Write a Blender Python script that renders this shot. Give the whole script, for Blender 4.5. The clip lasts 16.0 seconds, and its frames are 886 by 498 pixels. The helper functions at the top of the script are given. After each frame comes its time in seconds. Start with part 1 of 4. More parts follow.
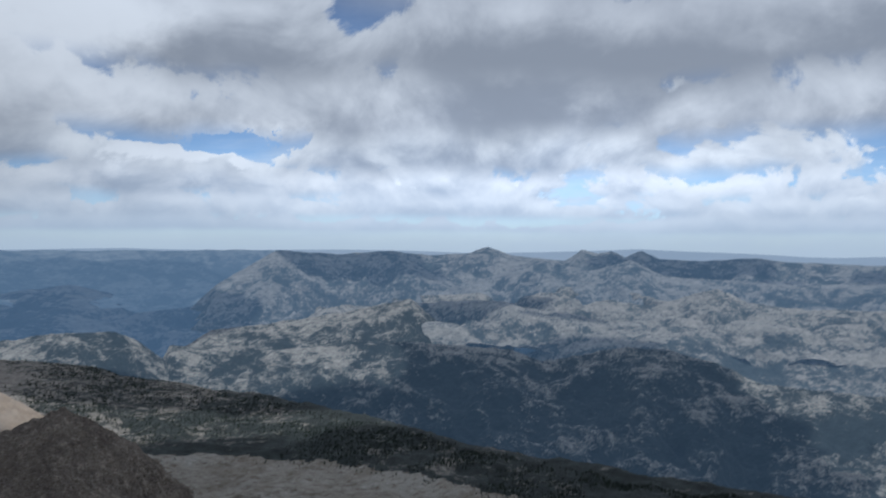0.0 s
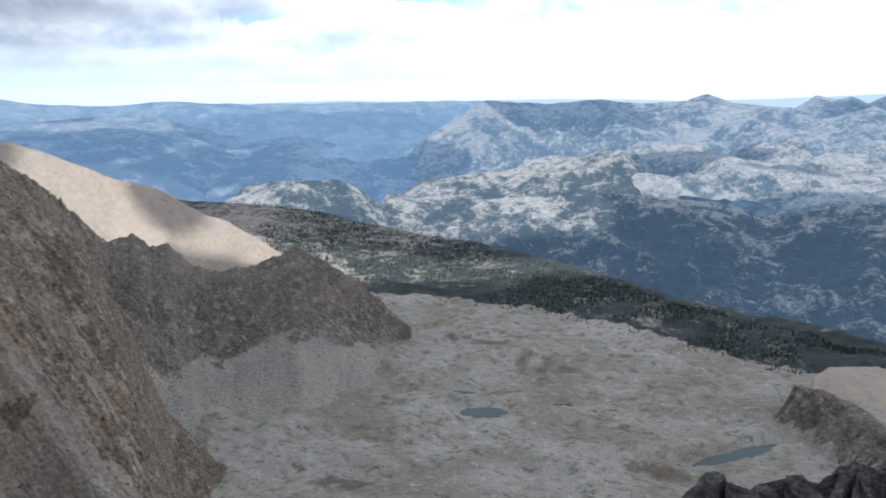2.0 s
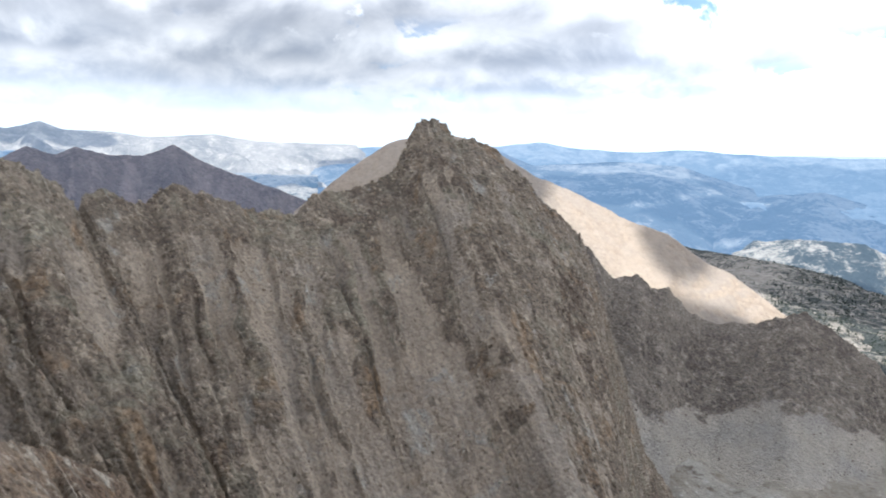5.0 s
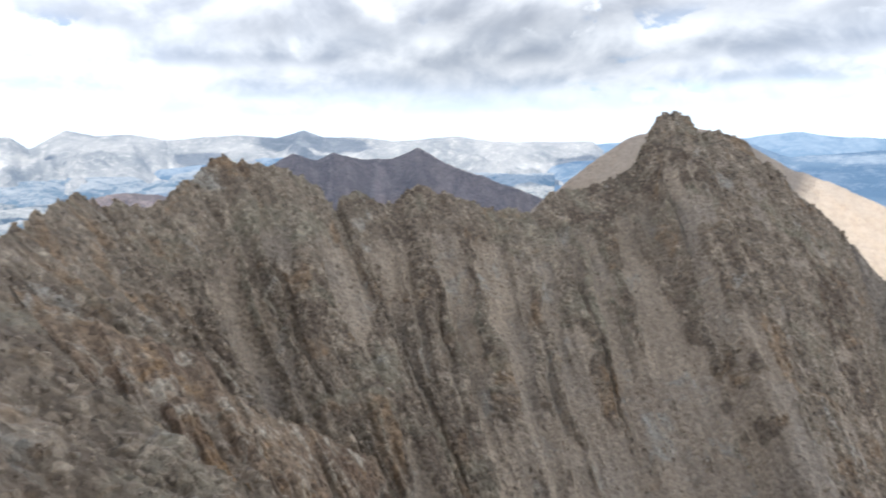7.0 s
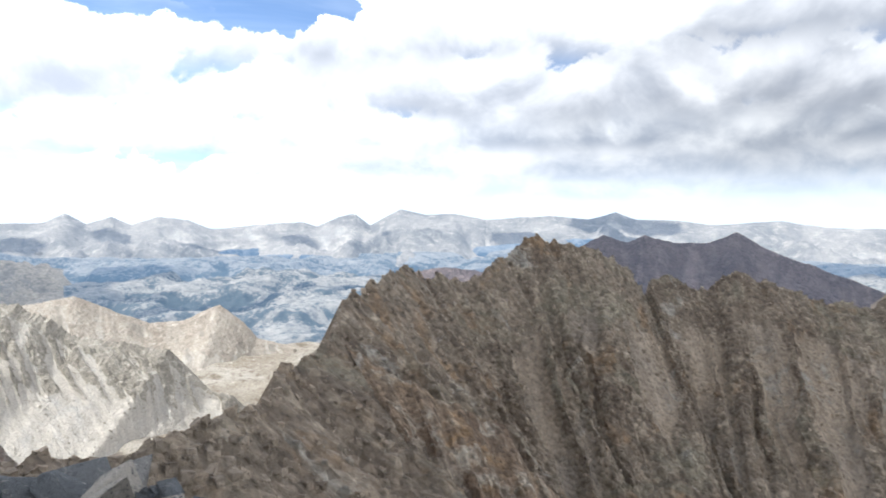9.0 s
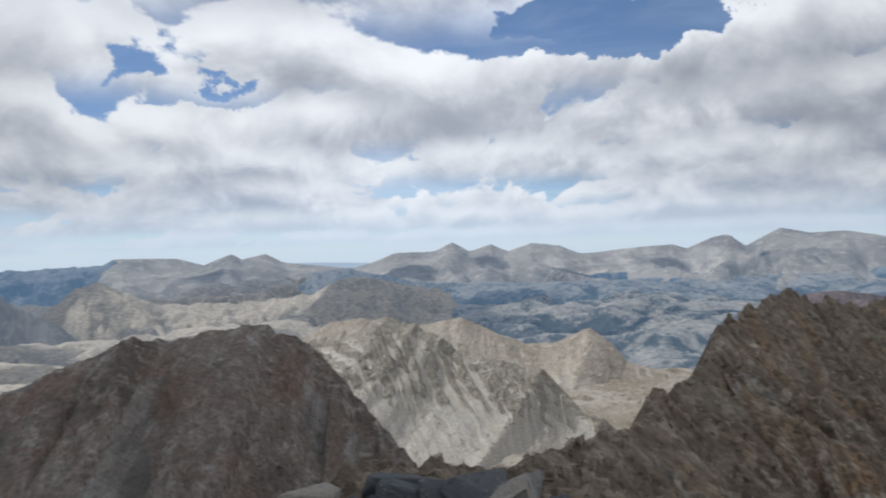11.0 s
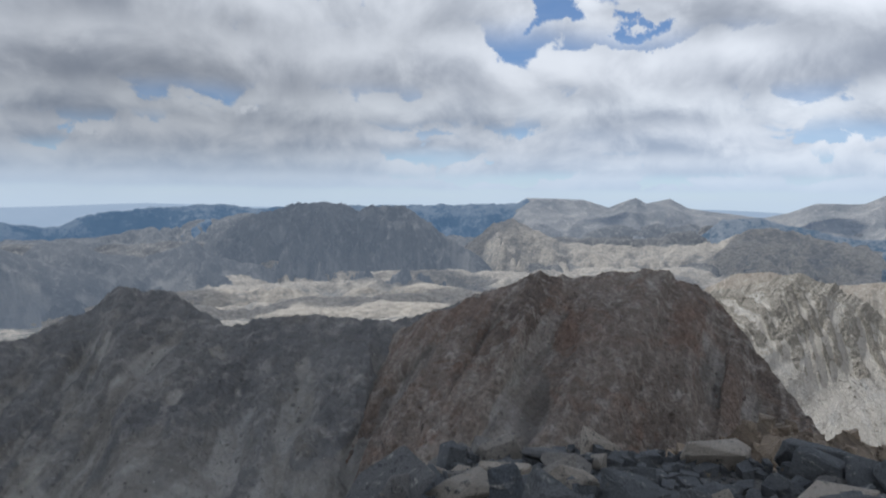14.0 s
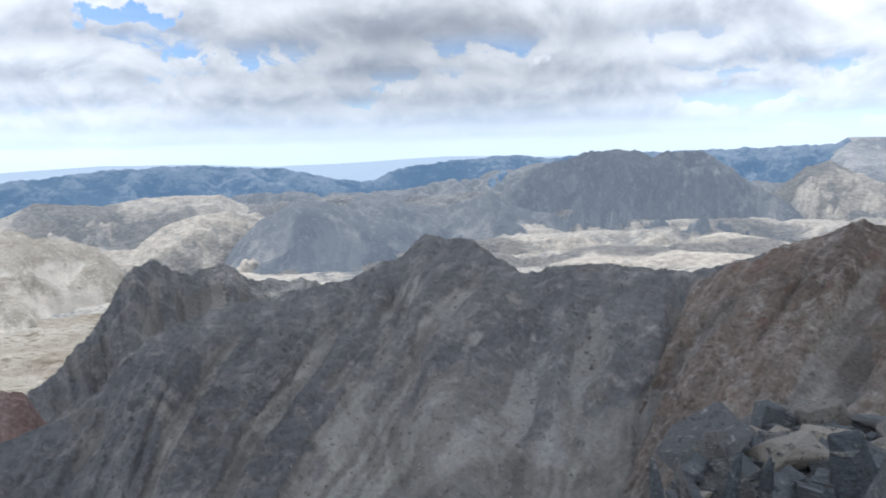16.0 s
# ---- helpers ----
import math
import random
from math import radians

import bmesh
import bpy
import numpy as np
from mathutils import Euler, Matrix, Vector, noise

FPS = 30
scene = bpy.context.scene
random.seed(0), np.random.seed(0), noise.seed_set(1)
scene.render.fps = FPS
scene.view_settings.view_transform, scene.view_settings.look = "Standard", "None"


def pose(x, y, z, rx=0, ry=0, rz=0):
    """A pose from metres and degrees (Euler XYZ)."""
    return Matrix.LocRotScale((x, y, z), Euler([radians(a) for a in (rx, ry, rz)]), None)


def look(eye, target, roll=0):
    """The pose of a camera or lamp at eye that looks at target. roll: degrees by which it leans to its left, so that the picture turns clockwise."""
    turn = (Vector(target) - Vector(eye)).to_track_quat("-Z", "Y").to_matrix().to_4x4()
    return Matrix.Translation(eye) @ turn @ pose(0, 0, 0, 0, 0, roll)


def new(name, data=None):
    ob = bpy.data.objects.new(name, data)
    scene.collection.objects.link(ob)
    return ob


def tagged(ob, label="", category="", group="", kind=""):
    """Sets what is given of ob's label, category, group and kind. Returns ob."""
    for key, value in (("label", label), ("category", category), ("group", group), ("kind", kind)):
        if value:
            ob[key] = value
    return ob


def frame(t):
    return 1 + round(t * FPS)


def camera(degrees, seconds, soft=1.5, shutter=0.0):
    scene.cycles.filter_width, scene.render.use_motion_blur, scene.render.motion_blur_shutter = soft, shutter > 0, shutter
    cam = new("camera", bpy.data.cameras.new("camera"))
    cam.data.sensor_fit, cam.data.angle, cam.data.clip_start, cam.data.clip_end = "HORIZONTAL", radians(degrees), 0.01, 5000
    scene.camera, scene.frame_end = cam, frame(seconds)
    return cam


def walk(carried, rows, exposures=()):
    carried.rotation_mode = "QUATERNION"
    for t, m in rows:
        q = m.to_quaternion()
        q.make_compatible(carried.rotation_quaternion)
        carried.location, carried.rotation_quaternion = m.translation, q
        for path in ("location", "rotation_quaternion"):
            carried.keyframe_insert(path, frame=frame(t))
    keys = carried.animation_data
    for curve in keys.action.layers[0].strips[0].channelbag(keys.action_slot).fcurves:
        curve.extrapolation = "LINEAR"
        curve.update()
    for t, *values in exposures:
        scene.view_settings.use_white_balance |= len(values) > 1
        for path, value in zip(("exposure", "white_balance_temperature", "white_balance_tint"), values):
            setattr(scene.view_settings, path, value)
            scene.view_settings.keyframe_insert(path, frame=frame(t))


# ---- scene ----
# ================= camera: a slow hand-held turn on a summit =================
cam = camera(58.66, 16.0, soft=1.8, shutter=0.3)
ARM = 0.45                     # the camera is held this far in front of the body
PATH = [                       # seconds, yaw, pitch, roll
    (0, 0.00, -0.77, -0.38),
    (0.5, 2.81, -5.20, 1.55),
    (1, 4.64, -8.77, 1.14),
    (1.5, 9.94, -10.29, 0.60),
    (2, 14.92, -11.55, 0.65),
    (2.5, 18.80, -12.32, 0.18),
    (3, 22.38, -12.65, -0.10),
    (3.5, 31.01, -10.33, 0.16),
    (4, 40.91, -9.33, 0.15),
    (4.2, 43.35, -9.02, -0.44),
    (6.3, 58.78, -8.10, 0.56),
    (6.5, 59.75, -8.19, 0.67),
    (7, 67.98, -8.38, 1.13),
    (7.5, 75.14, -8.63, 1.20),
    (8, 82.69, -5.93, 0.73),
    (8.2, 84.44, -4.95, 0.63),
    (10.3, 106.44, -0.09, 0.78),
    (10.5, 110.22, 0.14, 1.22),
    (11, 116.50, -0.10, 1.78),
    (11.5, 125.98, 0.75, 1.86),
    (12, 129.42, 0.37, 4.46),
    (12.5, 133.06, 1.04, 6.05),
    (13, 136.24, 2.48, 3.14),
    (13.5, 138.35, 1.73, 0.65),
    (14, 145.25, -3.87, -0.62),
    (14.5, 143.37, -7.42, -0.65),
    (15, 148.27, -7.78, -0.08),
    (15.5, 159.54, -7.89, 0.43),
    (16, 166.16, -7.42, 1.52),
]
EXPOSURES = [                  # seconds, stops, kelvin, tint
    (0, -0.8, 5500, 8), (1.0, -0.25, 5550, 8), (2.0, 0.4, 5600, 8), (3.5, 0.85, 5750, 9), (6.3, 0.85, 5900, 9), (7.0, 0.85, 5950, 9), (7.5, 1.12, 6000, 9), (8.2, 1.25, 6000, 9),
    (10.3, -0.35, 6000, 9), (12.5, -0.35, 5800, 9), (13.5, -0.45, 5750, 9), (14.0, -0.45, 5770, 9), (14.5, 0.05, 5800, 9), (16.0, 0.25, 5750, 9),
]
walk(cam, [(t, pose(-ARM * math.sin(radians(y)), ARM * math.cos(radians(y)), 0, 90 + p, r, y)) for t, y, p, r in PATH], EXPOSURES)


def heading(az):
    """The level unit vector at az degrees to the left of +y."""
    return Vector((-math.sin(radians(az)), math.cos(radians(az)), 0))


# ================= node helpers =================
class Nodes:
    """A short hand for node trees."""

    def __init__(self, tree):
        self.tree = tree
        tree.nodes.clear()

    def add(self, kind):
        return self.tree.nodes.new(kind)

    def join(self, value, socket):
        if isinstance(value, bpy.types.NodeSocket):
            self.tree.links.new(value, socket)
        elif isinstance(value, (tuple, list)) and len(value) == 3 and socket.type == "RGBA":
            socket.default_value = (*value, 1)
        else:
            socket.default_value = value

    def math(self, op, a, b=0.0, clamp=False):
        n = self.add("ShaderNodeMath")
        n.operation, n.use_clamp = op, clamp
        self.join(a, n.inputs[0]), self.join(b, n.inputs[1])
        return n.outputs[0]

    def vec(self, op, a, b=(0, 0, 0), scale=None):
        n = self.add("ShaderNodeVectorMath")
        n.operation = op
        self.join(a, n.inputs[0])
        if scale is None:
            self.join(b, n.inputs[1])
        else:
            self.join(scale, n.inputs[3])
        return n.outputs["Value"] if op in ("DOT_PRODUCT", "LENGTH") else n.outputs[0]

    def mix(self, f, a, b, blend="MIX"):
        n = self.add("ShaderNodeMix")
        n.data_type, n.blend_type = "RGBA", blend
        self.join(f, n.inputs[0]), self.join(a, n.inputs[6]), self.join(b, n.inputs[7])
        return n.outputs[2]

    def noise(self, v, scale, detail=5.0, rough=0.55, warp=0.0):
        n = self.add("ShaderNodeTexNoise")
        self.join(v, n.inputs["Vector"])
        for key, value in (("Scale", scale), ("Detail", detail), ("Roughness", rough), ("Distortion", warp)):
            n.inputs[key].default_value = value
        return n.outputs[0]

    def add_noise_colour(self, v, scale):
        n = self.add("ShaderNodeTexNoise")
        self.join(v, n.inputs["Vector"])
        n.inputs["Scale"].default_value, n.inputs["Detail"].default_value = scale, 4.0
        return n.outputs["Color"]

    def step(self, v, lo, hi, a=0.0, b=1.0):
        n = self.add("ShaderNodeMapRange")
        n.interpolation_type = "SMOOTHSTEP"
        self.join(v, n.inputs[0])
        for i, value in ((1, lo), (2, hi), (3, a), (4, b)):
            self.join(value, n.inputs[i])
        return n.outputs[0]


# ================= sky: broken cumulus over a hazy horizon =================
SUN_AZ, SUN_EL = 196.0, 55.0
world = bpy.data.worlds.new("sky")
scene.world = world
world.use_nodes = True
w = Nodes(world.node_tree)
d = w.vec("NORMALIZE", w.add("ShaderNodeTexCoord").outputs["Generated"])


def toward(az, el):
    return tuple(heading(az) * math.cos(radians(el)) + Vector((0, 0, math.sin(radians(el)))))


parts = w.add("ShaderNodeSeparateXYZ")
w.join(d, parts.inputs[0])
height = parts.outputs[2]
MID = 82.0                     # the bearing that the view turns about; the seam lies opposite
bear = w.math("ADD", w.math("MULTIPLY", w.math("ARCTAN2", w.vec("DOT_PRODUCT", d, tuple(heading(MID + 90))), w.vec("DOT_PRODUCT", d, tuple(heading(MID)))), 180 / math.pi), MID)
rise = w.math("MULTIPLY", w.math("ARCSINE", height), 180 / math.pi)


ragged = [w.math("MULTIPLY", w.math("SUBTRACT", w.noise(w.vec("ADD", d, (k, 0, 0)), 9.0, 6.0, 0.62), 0.5), size) for k, size in ((0, 16.0), (5, 7.0))]
bent_bear, bent_rise = w.math("ADD", bear, ragged[0]), w.math("ADD", rise, ragged[1])


def bulge(az, el, wide, high, amount):
    """A swelling with a ragged edge round one bearing and elevation."""
    side = w.math("DIVIDE", w.math("SUBTRACT", bent_bear, az), wide)
    lift = w.math("DIVIDE", w.math("SUBTRACT", bent_rise, el), high)
    q = w.math("ADD", w.math("MULTIPLY", side, side), w.math("MULTIPLY", lift, lift))
    return w.math("MULTIPLY", w.math("EXPONENT", w.math("MULTIPLY", q, -1.0)), amount)


def total_of(spots):
    out = 0.0
    for spot in spots:
        out = w.math("ADD", out, bulge(*spot))
    return out


COVER = total_of((  # bearing, elevation, half width, half height, more or less cloud
    (108, 15.8, 7.0, 2.2, -0.85), (100, 15.0, 4, 1.6, -0.5), (137, 12.3, 2.6, 1.1, -0.30), (132.5, 11.2, 1.8, 0.8, -0.27), (140, 11.4, 1.4, 1.0, -0.2),
    (186.5, 9.4, 3.0, 1.2, -0.45), (183.5, 6.6, 1.6, 0.8, -0.3), (14.5, 7.0, 3.4, 0.9, -0.48), (26, 18, 2, 1.5, -0.4),
    (-6, 11, 22, 5, 0.25), (60, 9, 30, 6, 0.14), (80, 8.5, 16, 5, 0.22), (125, 9, 18, 3, 0.10), (165, 10, 20, 5, 0.08), (168, 2, 40, 2.5, 0.22), (60, 2.5, 40, 2.5, 0.12),
))
SHADE = total_of(((-8, 11.5, 22, 5.5, -0.50), (66, 8, 24, 4, -0.18), (26, 14, 7, 4, 0.6), (152, 14, 14, 4, 0.12), (124, 17.5, 8, 2, -0.25), (108, 9.6, 12, 1.1, -0.30)))


def axes(a, b, c):
    n = w.add("ShaderNodeCombineXYZ")
    for k, value in enumerate((a, b, c)):
        w.join(value, n.inputs[k])
    return n.outputs[0]


def cloud_row(under, base, tall, wide, cover, seed, grey, white, dark=1.0):
    """One row of flat-bottomed cumulus over what lies behind it. base, tall: degrees above the horizon; wide: of a puff."""
    across, up = w.math("DIVIDE", bear, wide), w.math("DIVIDE", rise, wide * 0.78)
    body = w.noise(axes(across, up, seed), 1.0, 7.0, 0.56, 0.35)
    over = w.noise(axes(across, w.math("ADD", up, 0.30), seed), 1.0, 5.0, 0.54, 0.35)
    swell = w.noise(axes(w.math("DIVIDE", bear, wide * 3.2), seed + 4.0, 0.5), 1.0, 2.0, 0.5)
    sag = w.noise(axes(w.math("DIVIDE", bear, wide * 1.3), seed + 9.0, 0.5), 1.0, 3.0, 0.55)
    v = w.math("DIVIDE", w.math("SUBTRACT", rise, w.math("ADD", base - tall * 0.25, w.math("MULTIPLY", sag, tall * 0.5))), tall)
    full = w.math("ADD", w.math("ADD", w.math("MULTIPLY", w.math("SUBTRACT", body, 0.1), 1.25), w.math("MULTIPLY", w.math("SUBTRACT", swell, 0.5), 0.6)), w.math("ADD", COVER, cover))
    full = w.math("SUBTRACT", full, w.math("MULTIPLY", w.math("MAXIMUM", v, 0.0), 0.30))
    mask = w.math("MULTIPLY", w.step(full, 0.425, 0.49), w.step(v, -0.22, 0.18))
    thick = w.step(full, 0.46, 0.80)
    light = w.math("ADD", w.math("MULTIPLY", w.math("MINIMUM", w.math("MAXIMUM", v, 0.0), 1.2), 0.62), w.math("MULTIPLY", w.math("SUBTRACT", body, over), 2.3))
    light = w.math("ADD", light, w.math("SUBTRACT", 0.46, w.math("MULTIPLY", thick, 0.28)))
    light = w.math("ADD", light, w.math("MULTIPLY", SHADE, dark))
    return w.mix(mask, under, w.mix(w.step(light, -0.15, 1.0), grey, white))


nishita = w.add("ShaderNodeTexSky")
nishita.sky_type, nishita.sun_disc, nishita.altitude = "NISHITA", False, 4000.0
nishita.sun_elevation, nishita.sun_rotation = radians(SUN_EL), radians(-SUN_AZ)
blue = w.vec("SCALE", nishita.outputs[0], scale=0.118)
veil = w.noise(axes(w.math("DIVIDE", bear, 14.0), w.math("DIVIDE", rise, 3.0), 2.0), 1.0, 5.0, 0.6, 0.5)
field = w.mix(w.math("MULTIPLY", w.step(veil, 0.35, 0.75), w.step(rise, 12.0, 4.0, 0.15, 0.75)), blue, (0.80, 0.86, 0.93))
for row in (  # base, height, width of a puff, cover, seed, shaded and lit colour, how dark it may turn
    (0.5, 1.3, 5.5, 0.16, 3.1, (0.66, 0.72, 0.80), (0.93, 0.95, 0.97), 0.0),
    (1.5, 2.2, 4.6, 0.16, 11.7, (0.58, 0.63, 0.71), (1.0, 1.0, 1.0), 0.1),
    (2.9, 3.4, 5.0, 0.15, 23.3, (0.50, 0.55, 0.63), (1.04, 1.03, 1.02), 0.25),
    (4.7, 4.5, 6.5, 0.14, 31.9, (0.42, 0.455, 0.52), (1.06, 1.05, 1.03), 0.7),
    (7.2, 6.0, 8.5, 0.16, 45.4, (0.43, 0.45, 0.495), (1.08, 1.06, 1.04), 1.0),
    (11.0, 8.0, 11.0, 0.17, 51.1, (0.41, 0.425, 0.46), (1.08, 1.06, 1.04), 1.0),
    (16.5, 14.0, 15.0, 0.18, 67.7, (0.42, 0.43, 0.47), (1.2, 1.19, 1.18), 1.0),
    # row above the view, made bright to light the slopes
    (27.0, 40.0, 26.0, 0.12, 83.2, (0.75, 0.76, 0.80), (1.9, 1.86, 1.82), 0.0),
):
    field = cloud_row(field, *row)
# sky brightness scaled by bearing: dimmer round 62 and 168, brighter round -6
sky_gain = w.math("ADD", 1.0, total_of(((62, 3, 36, 13, -0.57), (168, 4, 30, 12, -0.48), (-6, 3.5, 26, 4, 0.45))))
field = w.vec("SCALE", field, scale=sky_gain)
air = w.mix(w.step(rise, -1.0, 4.2, 0.82, 0.0), field, (0.64, 0.72, 0.80))
below = w.mix(w.step(height, -0.03, -0.018), (0.16, 0.17, 0.18), air)
back = w.add("ShaderNodeBackground")
w.join(below, back.inputs[0])
back.inputs[1].default_value = 1.2
w.join(back.outputs[0], w.add("ShaderNodeOutputWorld").inputs[0])

sun = new("sun", bpy.data.lights.new("sun", "SUN"))
sun.data.energy, sun.data.angle, sun.data.color = 4.3, radians(0.6), (1.0, 0.95, 0.87)
sun.matrix_world = look(toward(SUN_AZ, SUN_EL), (0, 0, 0))


# ================= materials =================
def finish(n, colour, rough, height=None, bump=0.0, far=1.0, glow=None, share=0.0):
    """Closes a material. glow, share: haze colour mixed in as emission, and how much of it."""
    b = n.add("ShaderNodeBsdfPrincipled")
    n.join(colour, b.inputs["Base Color"])
    b.inputs["Roughness"].default_value = rough
    b.inputs["Specular IOR Level"].default_value = 0.2
    if height is not None:
        k = n.add("ShaderNodeBump")
        k.inputs["Strength"].default_value, k.inputs["Distance"].default_value = bump, far
        n.join(height, k.inputs["Height"])
        n.join(k.outputs[0], b.inputs["Normal"])
    out = b.outputs[0]
    # haze painted in as emission, even over the whole mesh
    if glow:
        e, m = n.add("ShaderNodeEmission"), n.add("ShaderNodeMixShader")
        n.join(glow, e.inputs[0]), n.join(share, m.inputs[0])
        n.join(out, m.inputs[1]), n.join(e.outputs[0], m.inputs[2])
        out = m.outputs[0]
    n.join(out, n.add("ShaderNodeOutputMaterial").inputs[0])


def rock(name, dark, mid, pale, scree, size=40.0, steep=(0.62, 0.8), rough=0.92, glow=None, share=0.0, bump=0.7, speck=0.35, ribbed=False, patchy=0.0, stain=None, lined=0.3, mottle=0.6, ochre=None):
    """Bare mountain rock: stained walls, paler scree on the gentler slopes (or, ribbed, off the ribs).
    size: metres of its largest patches."""
    mat = bpy.data.materials.new(name)
    mat.use_nodes = True
    n = Nodes(mat.node_tree)
    geo = n.add("ShaderNodeNewGeometry")
    p = geo.outputs["Position"]
    big = n.noise(p, 1.0 / size, 6, 0.6)
    streak = n.noise(n.vec("MULTIPLY", p, (1, 1, 0.85)), 6.0 / size, 6, 0.68, 0.5)
    fine = n.noise(p, 22.0 / size, 6, 0.75)
    walls = n.mix(n.step(big, 0.35, 0.62), dark, mid)
    walls = n.mix(n.step(streak, 0.48, 0.72), walls, pale)
    block = n.add("ShaderNodeTexVoronoi")
    n.join(n.vec("ADD", p, n.vec("SCALE", n.add_noise_colour(p, 12.0 / size), scale=size * 0.03)), block.inputs["Vector"])
    block.inputs["Scale"].default_value = 26.0 / size
    tint = n.add("ShaderNodeSeparateXYZ")
    n.join(block.outputs["Color"], tint.inputs[0])
    if ribbed:
        bare = n.add("ShaderNodeAttribute")
        bare.attribute_name = "bare"
        slope = n.math("ADD", n.math("SUBTRACT", 1.0, bare.outputs["Fac"]), n.math("MULTIPLY", n.math("SUBTRACT", streak, 0.5), mottle))
        loose = n.step(slope, 0.35, 0.75)
    else:
        nz = n.add("ShaderNodeSeparateXYZ")
        n.join(geo.outputs["Normal"], nz.inputs[0])
        loose = n.step(n.math("ADD", nz.outputs[2], n.math("MULTIPLY", n.math("SUBTRACT", streak, 0.5), 0.35)), *steep)
    stones = n.mix(n.step(big, 0.4, 0.65), scree, tuple(c * k for c, k in zip(scree, (0.84, 0.87, 0.92))))
    if patchy:                     # fields of darker and paler rubble, drawn out down the slope
        field = n.noise(n.vec("MULTIPLY", p, (1, 1, 0.5)), 1.7 / size, 7, 0.66, 1.2)
        stones = n.mix(n.step(field, 0.42, 0.62), tuple(c * (1 - patchy) for c in scree), stones)
    if stain:                      # a second colour of rock in large fields
        field = n.noise(n.vec("ADD", n.vec("MULTIPLY", p, (1, 1, 0.7)), (300, 120, 40)), 1.1 / size, 6, 0.62, 0.8)
        walls = n.mix(n.step(field, 0.5, 0.64, 0.0, 0.75), walls, stain)
    if ochre:                      # weathered rusty bands, and grey fresh rockfall
        field = n.noise(n.vec("ADD", p, (70, 510, 90)), 1.9 / size, 6, 0.66, 1.0)
        walls = n.mix(n.step(field, 0.53, 0.68, 0.0, 0.8), walls, ochre)
        stones = n.mix(n.step(field, 0.56, 0.72, 0.0, 0.35), stones, ochre)
        fallen = n.noise(n.vec("ADD", n.vec("MULTIPLY", p, (1, 1, 0.6)), (20, 30, 600)), 2.3 / size, 7, 0.7, 0.8)
        stones = n.mix(n.step(fallen, 0.54, 0.68, 0.0, 0.8), stones, (0.33, 0.315, 0.275))
        walls = n.mix(n.step(fallen, 0.58, 0.70, 0.0, 0.7), walls, (0.36, 0.335, 0.285))
    if ribbed:                     # streaks of coarser and finer rubble down the fall line
        flow = n.add("ShaderNodeAttribute")
        flow.attribute_name = "flow"
        drawn = n.math("ADD", flow.outputs["Fac"], n.math("MULTIPLY", n.math("SUBTRACT", streak, 0.5), 0.5))
        stones = n.mix(1.0, stones, n.mix(n.step(drawn, 0.30, 0.72), (1 - lined,) * 3, (1 + 0.5 * lined,) * 3), "MULTIPLY")
        walls = n.mix(n.step(drawn, 0.52, 0.80, 0.0, lined * 1.3), walls, pale)
    body = n.mix(loose, walls, stones)
    body = n.mix(1.0, body, n.mix(n.step(fine, 0.25, 0.75), (1 - speck,) * 3, (1 + speck * 0.85,) * 3), "MULTIPLY")
    body = n.mix(n.math("SUBTRACT", 1.0, n.math("MULTIPLY", loose, 0.65)), body, n.mix(1.0, body, n.mix(tint.outputs[0], (1 - speck * 0.9,) * 3, (1 + speck * 0.9,) * 3), "MULTIPLY"))
    relief = n.math("ADD", n.math("ADD", n.math("MULTIPLY", fine, 0.5), streak), n.math("MULTIPLY", block.outputs["Distance"], -0.5))
    finish(n, body, rough, relief, bump, size * 0.12, glow, share)
    return mat


def wooded(name, stone, trees, size=60.0, part=0.5, glow=None, share=0.0, bump=0.6):
    """Glaciated granite with dark conifers between the slabs. part: how much of it is wooded."""
    mat = bpy.data.materials.new(name)
    mat.use_nodes = True
    n = Nodes(mat.node_tree)
    p = n.add("ShaderNodeNewGeometry").outputs["Position"]
    big = n.noise(p, 0.22 / size, 4, 0.6, 0.4)
    mid = n.noise(n.vec("MULTIPLY", p, (1, 1, 1.7)), 1.0 / size, 6, 0.66, 0.9)
    fine = n.noise(p, 7.0 / size, 5, 0.78)
    rib = n.add("ShaderNodeAttribute")
    rib.attribute_name = "bare"    # granite on the ribs, trees in the hollows
    big = n.math("ADD", n.math("MULTIPLY", big, 0.6), n.math("MULTIPLY", rib.outputs["Fac"], 0.32))
    m = n.math("ADD", n.math("MULTIPLY", big, 0.85), n.math("ADD", n.math("MULTIPLY", mid, 0.85), n.math("MULTIPLY", fine, 0.75)))
    edge = 1.175 + (part - 0.5) * 0.5
    f = n.step(m, edge - 0.10, edge + 0.10)
    slab = n.noise(n.vec("ADD", n.vec("MULTIPLY", p, (1, 1, 2.5)), (90, 40, 10)), 3.0 / size, 6, 0.75, 0.5)
    bare = n.mix(n.step(slab, 0.3, 0.7), tuple(c * 0.55 for c in stone), tuple(min(0.8, c * 1.2) for c in stone))
    body = n.mix(f, n.mix(n.step(slab, 0.35, 0.65), trees, tuple(c * 1.7 for c in trees)), bare)
    finish(n, body, 0.95, n.math("ADD", mid, n.math("ADD", n.math("MULTIPLY", slab, 0.5), n.math("MULTIPLY", fine, 0.3))), bump, size * 0.12, glow, share)
    return mat


